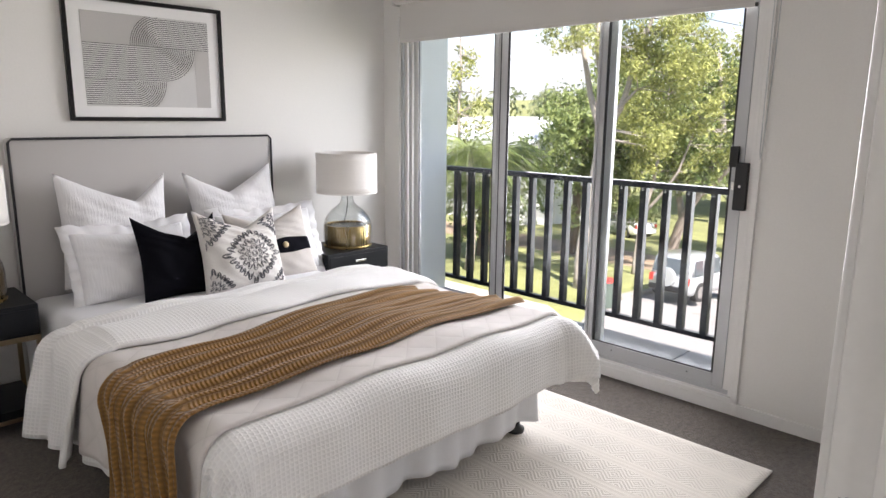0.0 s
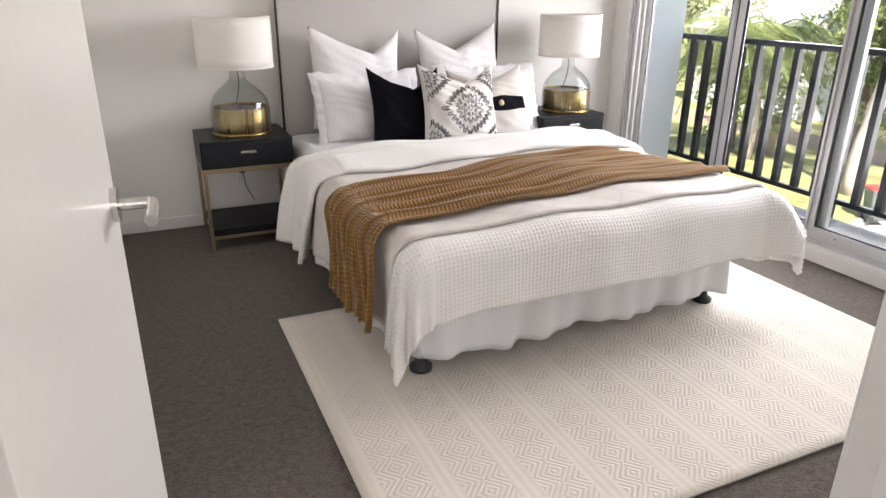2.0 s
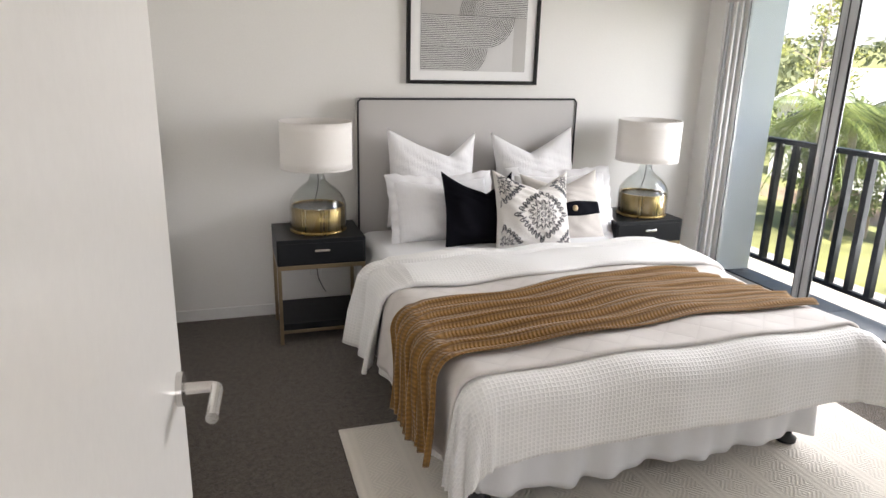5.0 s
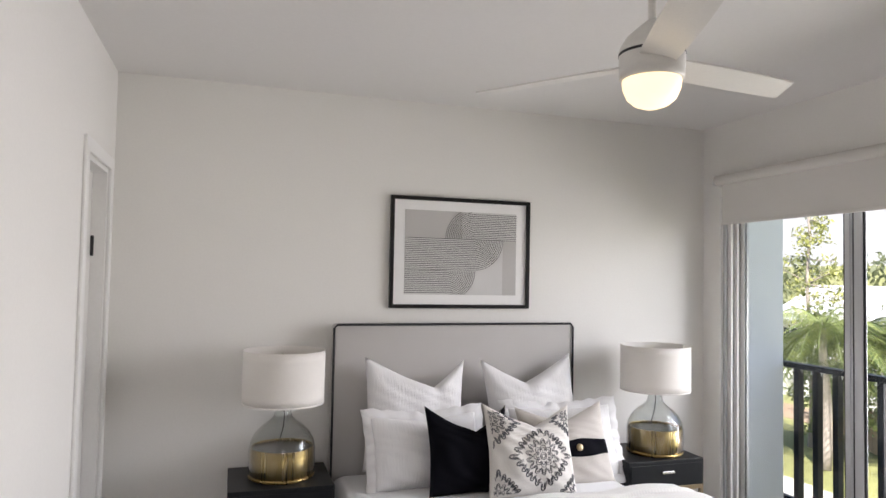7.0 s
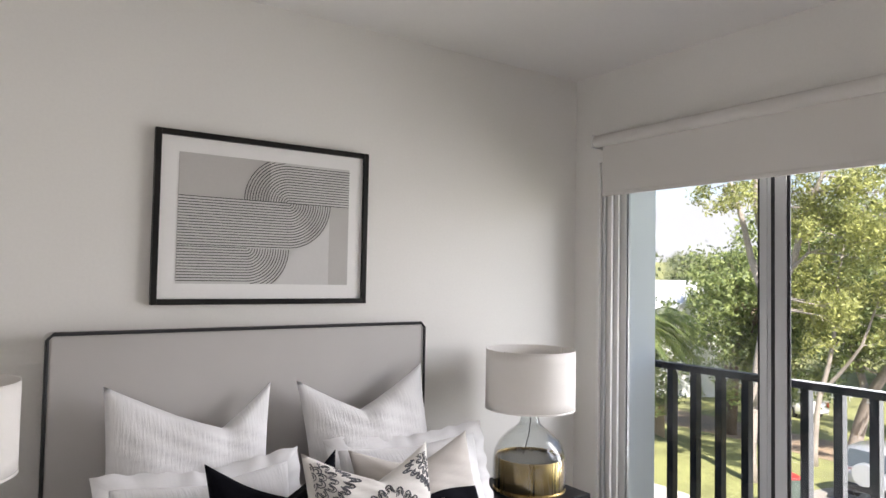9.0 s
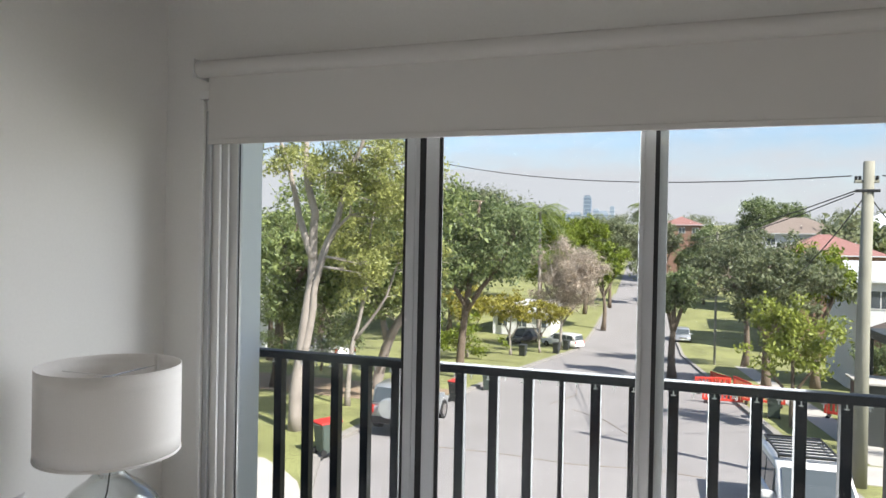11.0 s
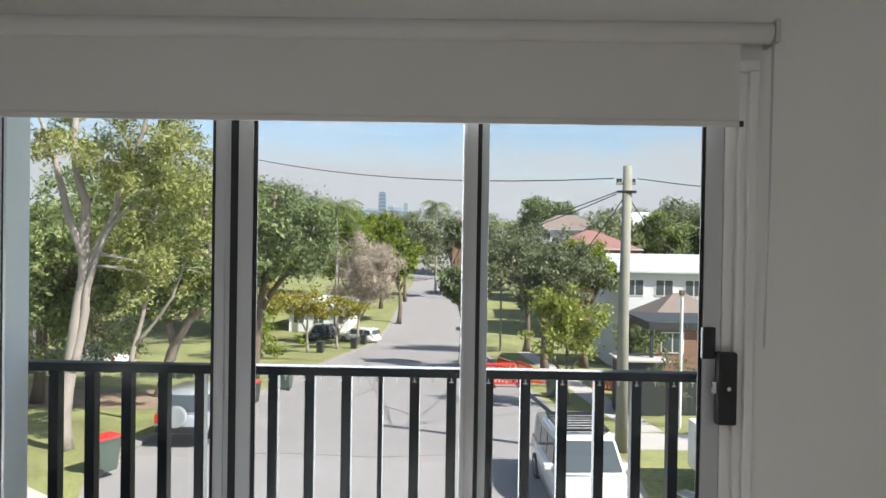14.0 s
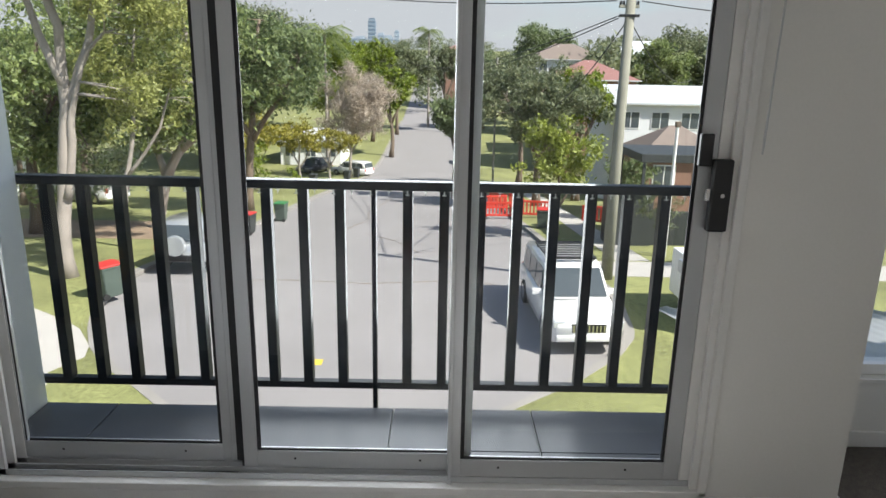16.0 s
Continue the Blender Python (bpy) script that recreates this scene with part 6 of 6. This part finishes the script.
# ---- power pole and wires ----
M["pole_wood"] = shader("weathered_timber_pole", (0.25, 0.245, 0.20), 0.9, vary=0.25, scale=2, fine=40, bump=0.5, bump_scale=30)
M["wire"] = shader("black_cable", (0.02, 0.02, 0.02), 0.6, vary=0.1)
pole = thing("power_pole", pose(19.2, -7.38, land(19.2)), "weathered grey-green timber power pole with wires", "power pole")
part("post", tubes([([(0, 0, -0.1), (0, 0, 4.5), (0, -0.05, 9.15)], [0.20, 0.17, 0.14])], 16), M["pole_wood"], pole, "", True)
part("cross_arm", boxes((-0.06, -0.30, 8.55, 0.06, 0.30, 8.63), bevel=0.01), M["pole_wood"], pole)
for s in (-0.26, -0.17, 0.17, 0.26):
    part("insulator", lathe([(0.03, 0.0), (0.05, 0.03), (0.03, 0.06), (0.05, 0.09), (0.02, 0.12)], 10), M["black"], pole, "", True).location = (0.0, s, 8.631)
part("bracket", boxes((-0.17, -0.30, 8.28, -0.02, 0.30, 8.36), bevel=0.01), M["black"], pole)
P0 = Vector((19.2, -7.38, land(19.2)))


def wire(a, b, sag, r=0.018):
    a, b = Vector(a), Vector(b)
    pts = [a.lerp(b, f) - Vector((0, 0, sag * 4 * f * (1 - f))) for f in span(0, 1, 14)]
    tagged(part("overhead_wire", tubes([(pts, r)], 5), M["wire"]), "thin black overhead wire strung from the pole", "wire", "overhead wires")


ptop = P0 + Vector((0, 0, 8.75))
wire(ptop + Vector((0, 0.38, 0)), (34, 14, 6.2), 0.9)
wire(ptop + Vector((0, -0.38, 0)), (34, -30, 4.6), 0.7)
wire(ptop + Vector((0, 0.22, -0.4)), (75, 2.5, 0.6), 1.2)
wire(ptop + Vector((0, 0.30, -0.5)), (75, 1.0, 0.4), 1.3)
wire(ptop + Vector((0, 0.05, -0.6)), (36, -7.2, -1.8), 0.5, 0.02)
wire(ptop + Vector((0, -0.1, -0.6)), (40, -17, 0.2), 0.8)
wire((18, 16, 5.4), (15, 2.0, 5.0), 0.5, 0.009)
far_pole = thing("power_pole", pose(34, -30, land(34)), "weathered timber power pole at the end of the wire", "power pole")
part("post", tubes([([(0, 0, -0.1), (0, 0, 12.2)], [0.2, 0.14])], 12), M["pole_wood"], far_pole)
lp = thing("light_pole", pose(23.5, -10.72, land(23.5)), "thin white metal service pole with small head", "pole")
part("shaft", tubes([([(0, 0, -0.1), (0, 0, 5.1)], 0.06)], 12), M["plastic"], lp)
part("head", boxes((-0.09, -0.09, 5.1, 0.09, 0.09, 5.3), bevel=0.02), M["bark"], lp)
lp2 = thing("light_pole", pose(60, -6.6, land(60)), "slim grey street pole far down the street", "pole")
part("shaft", tubes([([(0, 0, -0.1), (0, 0, 11.5)], 0.10)], 10), M["pole_wood"], lp2)

# ---- works barriers ----
M["barrier"] = shader("red_plastic_barrier", (0.60, 0.05, 0.03), 0.5, vary=0.15, scale=2)


def barrier(m, label):
    t = thing("works_barrier", m, label, "barrier", "works barriers")
    part("panel", boxes((-1.0, -0.03, 0.16, 1.0, 0.03, 0.28), (-1.0, -0.03, 0.88, 1.0, 0.03, 1.0), (-1.0, -0.03, 0.28, -0.9, 0.03, 0.88), (0.9, -0.03, 0.28, 1.0, 0.03, 0.88), bevel=0.01), M["barrier"], t)
    for k in range(9):
        x = -0.8 + 0.2 * k
        part("slat", boxes((x - 0.045, -0.015, 0.28, x + 0.045, 0.015, 0.88)), M["barrier"], t)
    for s in (-0.8, 0.8):
        part("foot", boxes((s - 0.08, -0.30, 0.0, s + 0.08, 0.30, 0.10), (s - 0.05, -0.025, 0.10, s + 0.05, 0.025, 0.16), bevel=0.01), M["black"], t)
    return t


for bx, by, ang in ((35.6, -5.2, 92), (35.2, -7.1, 80), (38.0, -6.4, 20), (39.5, -5.0, 100), (32.6, -10.3, 70), (33.6, -11.6, 10), (30.4, -11.2, 60), (41.8, -5.6, 30)):
    z = land(bx) + (RZ if by > road_r(bx) else 0.016)
    barrier(pose(bx, by, z, 0, 0, ang), "red plastic works barrier beside the street")

# ---- houses ----
M["weatherboard"] = shader("white_weatherboard", (0.70, 0.71, 0.72), 0.7, vary=0.05, scale=1)
M["roof_white"] = shader("pale_metal_roof", (0.62, 0.64, 0.66), 0.45, metal=0.2, vary=0.05)
M["roof_red"] = shader("red_tile_roof", (0.26, 0.13, 0.115), 0.8, vary=0.2, scale=2, fine=8, bump=0.4, bump_scale=6)
M["roof_brown"] = shader("brown_tile_roof", (0.20, 0.16, 0.135), 0.8, vary=0.2, scale=2, fine=8, bump=0.4, bump_scale=6)
M["brick"] = shader("brown_brickwork", (0.26, 0.15, 0.11), 0.85, vary=0.2, scale=4, fine=12)


def house(m, w, d, h, rise, wall, roof, label, windows=2, hip=False, over=0.5):
    """A house: w along x, d along y, eaves h above its ground, ridge along y."""
    t = thing("house", m, label, "house", "houses")
    bm = boxes((-w / 2, -d / 2, -0.3, w / 2, d / 2, h))
    wl = part("wall", bm, wall, t)
    for k in range(int(h / 0.25)):
        z = 0.3 + k * 0.25
        if z < h - 0.1:
            part("board", boxes((-w / 2 - 0.008, -d / 2, z, -w / 2 - 0.0005, d / 2, z + 0.235)), wall, wl)
    e = over
    bm = bmesh.new()
    k = w / 2 if hip else 0
    a = [bm.verts.new(p) for p in ((-w / 2 - e, -d / 2 - e, h), (w / 2 + e, -d / 2 - e, h), (w / 2 + e, d / 2 + e, h), (-w / 2 - e, d / 2 + e, h))]
    b = [bm.verts.new(p) for p in ((0, -d / 2 - e + k, h + rise), (0, d / 2 + e - k, h + rise))]
    for f in ((a[0], a[1], b[0]), (a[1], a[2], b[1], b[0]), (a[2], a[3], b[1]), (a[3], a[0], b[0], b[1]), (a[3], a[2], a[1], a[0])):
        bm.faces.new(f)
    bmesh.ops.recalc_face_normals(bm, faces=bm.faces)
    part("roof", bm, roof, t)
    part("gutter", boxes((-w / 2 - e - 0.08, -d / 2 - e, h - 0.08, -w / 2 - e - 0.002, d / 2 + e, h + 0.04)), M["roof_white"], t)
    for i in range(windows):
        y = -d / 2 + d * (i + 0.5) / windows
        wd = part("window", boxes((-w / 2 - 0.05, y - 0.65, h - 1.75, -w / 2 - 0.021, y + 0.65, h - 0.55)), M["plastic"], t)
        for s in (-0.31, 0.31):
            part("pane", boxes((-w / 2 - 0.065, y + s - 0.27, h - 1.68, -w / 2 - 0.051, y + s + 0.27, h - 0.62)), M["car_glass"], wd)
    return t


house(pose(50, -20.2, -8.8), 9, 12.5, 7.0, 1.2, M["weatherboard"], M["roof_white"], "white two-storey weatherboard house with pale roof", 6, False, 0.4)
house(pose(78, -18.5, -11.5), 9, 9, 10.2, 2.2, M["brick"], M["roof_red"], "brick house with red hipped roof", 3, True)
house(pose(90, -21.5, -11.5), 9, 9, 9.9, 2.2, M["weatherboard"], M["roof_brown"], "white house with brown tiled roof", 3, True)
house(pose(38, -15.6, land(38)), 4.6, 4.6, 3.9, 1.5, M["brick"], M["roof_brown"], "low brick house with brown hipped roof", 2, True, 0.35)
house(pose(112, -21.5, -11.5), 10, 12, 12.0, 2.6, M["weatherboard"], M["roof_brown"], "house with brown tiled roof on the rise", 3, True)
house(pose(118, -36.0, -11.5), 10, 12, 13.0, 2.4, M["weatherboard"], M["roof_white"], "house with pale roof on the rise", 3, True)
house(pose(152, -6.2, -10.5), 9, 8, 12.2, 2.0, M["brick"], M["roof_red"], "distant house with bright red roof", 3, True)
house(pose(40, 31.5, -8.0), 9, 9.5, 5.8, 2.5, M["weatherboard"], M["roof_white"], "white gabled weatherboard house behind trees", 3)
house(pose(80, 13.5, -11.5), 8, 7, 2.6, 1.3, M["weatherboard"], M["roof_white"], "low pale house beside the dip", 3)
cp = thing("carport", pose(28.5, -12.6, land(28.5)), "dark steel flat-roofed carport", "carport")
part("roof", boxes((-1.9, -2.6, 3.78, 2.2, 2.2, 4.14), bevel=0.02), M["bin_dark"], cp)
for px in (-1.7, 2.0):
    for py in (-2.4, 2.0):
        part("post", boxes((px - 0.06, py - 0.06, 0, px + 0.06, py + 0.06, 3.78)), M["bin_dark"], cp)
wallr = thing("garden_wall", pose(26.5, -11.6, land(26.5)), "low dark garden wall with pale step", "garden wall")
part("wall", boxes((-0.15, -4.0, -0.2, 0.15, 0.6, 1.5), bevel=0.02), M["bin_dark"], wallr)
part("coping", boxes((-0.22, 0.62, -0.2, 0.22, 1.6, 0.45), bevel=0.02), M["concrete"], wallr)
shed = thing("garden_shed", pose(26.9, -10.05, land(26.9)), "low dark shed with a pale flat roof", "shed")
part("wall", boxes((-0.8, -0.9, 0.0, 0.8, 0.9, 2.35), bevel=0.01), M["bin_dark"], shed)
part("roof", boxes((-0.95, -1.1, 2.351, 0.95, 1.05, 2.43), bevel=0.01), M["concrete"], shed)
tree((24.2, -10.6, land(24.2)), [[(24.2, -10.6, -6.3), (24.2, -10.6, -5.2), (24.2, -10.5, -4.2)]], cloud(R1, (24.2, -10.5, -4.2), (0.7, 0.9, 0.9), 14, 0.3, 0.5), M["leaf_far"], M["bark"], "grey-green garden shrub beside a pole", 39, 300, 0.14, 0.05, "shrub")
# white box trailer on the lawn
tr = thing("trailer", pose(15.4, -9.6, -5.5), "white box trailer with side rail on the lawn", "trailer")
part("body", boxes((-1.3, -1.0, 0.45, 1.3, 1.0, 1.75), bevel=0.03), M["plastic"], tr)
part("side_rail", boxes((-1.45, 1.02, 1.35, 0.2, 1.22, 1.70), bevel=0.03), M["car_silver"], tr)
for s in (-1, 1):
    part("wheel", tubes([([(0, s * 0.85, 0.33), (0, s * 1.0, 0.33)], 0.33)], 20), M["tyre"], tr)
part("drawbar", boxes((-2.2, -0.05, 0.40, -1.3, 0.05, 0.48)), M["black"], tr)
part("jockey_stand", boxes((-2.1, -0.04, 0.0, -2.0, 0.04, 0.40)), M["black"], tr)
# paling fence by the left driveway
M["paling"] = shader("weathered_paling", (0.42, 0.31, 0.20), 0.9, vary=0.3, scale=3, fine=40, per_object=0.15)
fence = thing("paling_fence", pose(21.6, 16.0, -5.9), "weathered brown timber paling fence", "fence")
pal = None
for k in range(34):
    if pal is None:
        pal = part("paling", boxes((-0.01, -0.06, -0.1, 0.01, 0.06, 1.65), bevel=0.004, segs=1), M["paling"], fence)
    else:
        o = new("paling", pal.data)
        o.parent, o.location = fence, (0.065 * k, 0.115 * k, 0.02 * math.sin(k * 1.7))
part("rail", tubes([([(0.03, 0, 0.4), (2.2, 3.85, 0.4)], 0.03), ([(0.03, 0, 1.3), (2.2, 3.85, 1.3)], 0.03)], 6), M["paling"], fence)
# metal roof below the nook window
lowroof = thing("lower_roof", pose(1.2, -5.2, -0.35), "white corrugated metal roof below the nook window", "roof")
bm = bmesh.new()
g = [[bm.verts.new((0.55 * i, -2.6 + 0.038 * j, 0.35 - 0.10 * i + 0.012 * math.sin(j * math.pi / 2))) for j in range(110)] for i in range(5)]
for i in range(4):
    for j in range(109):
        bm.faces.new((g[i][j], g[i + 1][j], g[i + 1][j + 1], g[i][j + 1]))
bmesh.ops.solidify(bm, geom=bm.faces[:], thickness=0.006)
part("sheet", bm, M["roof_white"], lowroof, "", True)
part("fascia", boxes((-0.45, -2.6, -5.15, 0.0, 1.55, 0.30)), M["render"], lowroof)

# ---- the climb of the street, for all that stands on it ----
for ob in list(scene.collection.all_objects):
    if ob.parent or ob.type not in ("MESH", "EMPTY"):
        continue
    if ob.location.x > 7.0:
        ob.location.z += rise(ob.location.x)
    elif ob.type == "MESH" and max(c[0] for c in ob.bound_box) > 8.0:
        for v in ob.data.vertices:
            v.co.z += rise(v.co.x)
for ob in road_lines.children:
    for v in ob.data.vertices:
        v.co.z += rise(v.co.x)

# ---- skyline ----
# The haze of distance is mixed into the towers' base colours
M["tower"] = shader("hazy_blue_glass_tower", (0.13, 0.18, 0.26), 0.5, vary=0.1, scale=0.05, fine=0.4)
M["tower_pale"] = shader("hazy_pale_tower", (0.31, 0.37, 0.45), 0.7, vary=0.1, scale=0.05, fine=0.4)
tx = 1500.0
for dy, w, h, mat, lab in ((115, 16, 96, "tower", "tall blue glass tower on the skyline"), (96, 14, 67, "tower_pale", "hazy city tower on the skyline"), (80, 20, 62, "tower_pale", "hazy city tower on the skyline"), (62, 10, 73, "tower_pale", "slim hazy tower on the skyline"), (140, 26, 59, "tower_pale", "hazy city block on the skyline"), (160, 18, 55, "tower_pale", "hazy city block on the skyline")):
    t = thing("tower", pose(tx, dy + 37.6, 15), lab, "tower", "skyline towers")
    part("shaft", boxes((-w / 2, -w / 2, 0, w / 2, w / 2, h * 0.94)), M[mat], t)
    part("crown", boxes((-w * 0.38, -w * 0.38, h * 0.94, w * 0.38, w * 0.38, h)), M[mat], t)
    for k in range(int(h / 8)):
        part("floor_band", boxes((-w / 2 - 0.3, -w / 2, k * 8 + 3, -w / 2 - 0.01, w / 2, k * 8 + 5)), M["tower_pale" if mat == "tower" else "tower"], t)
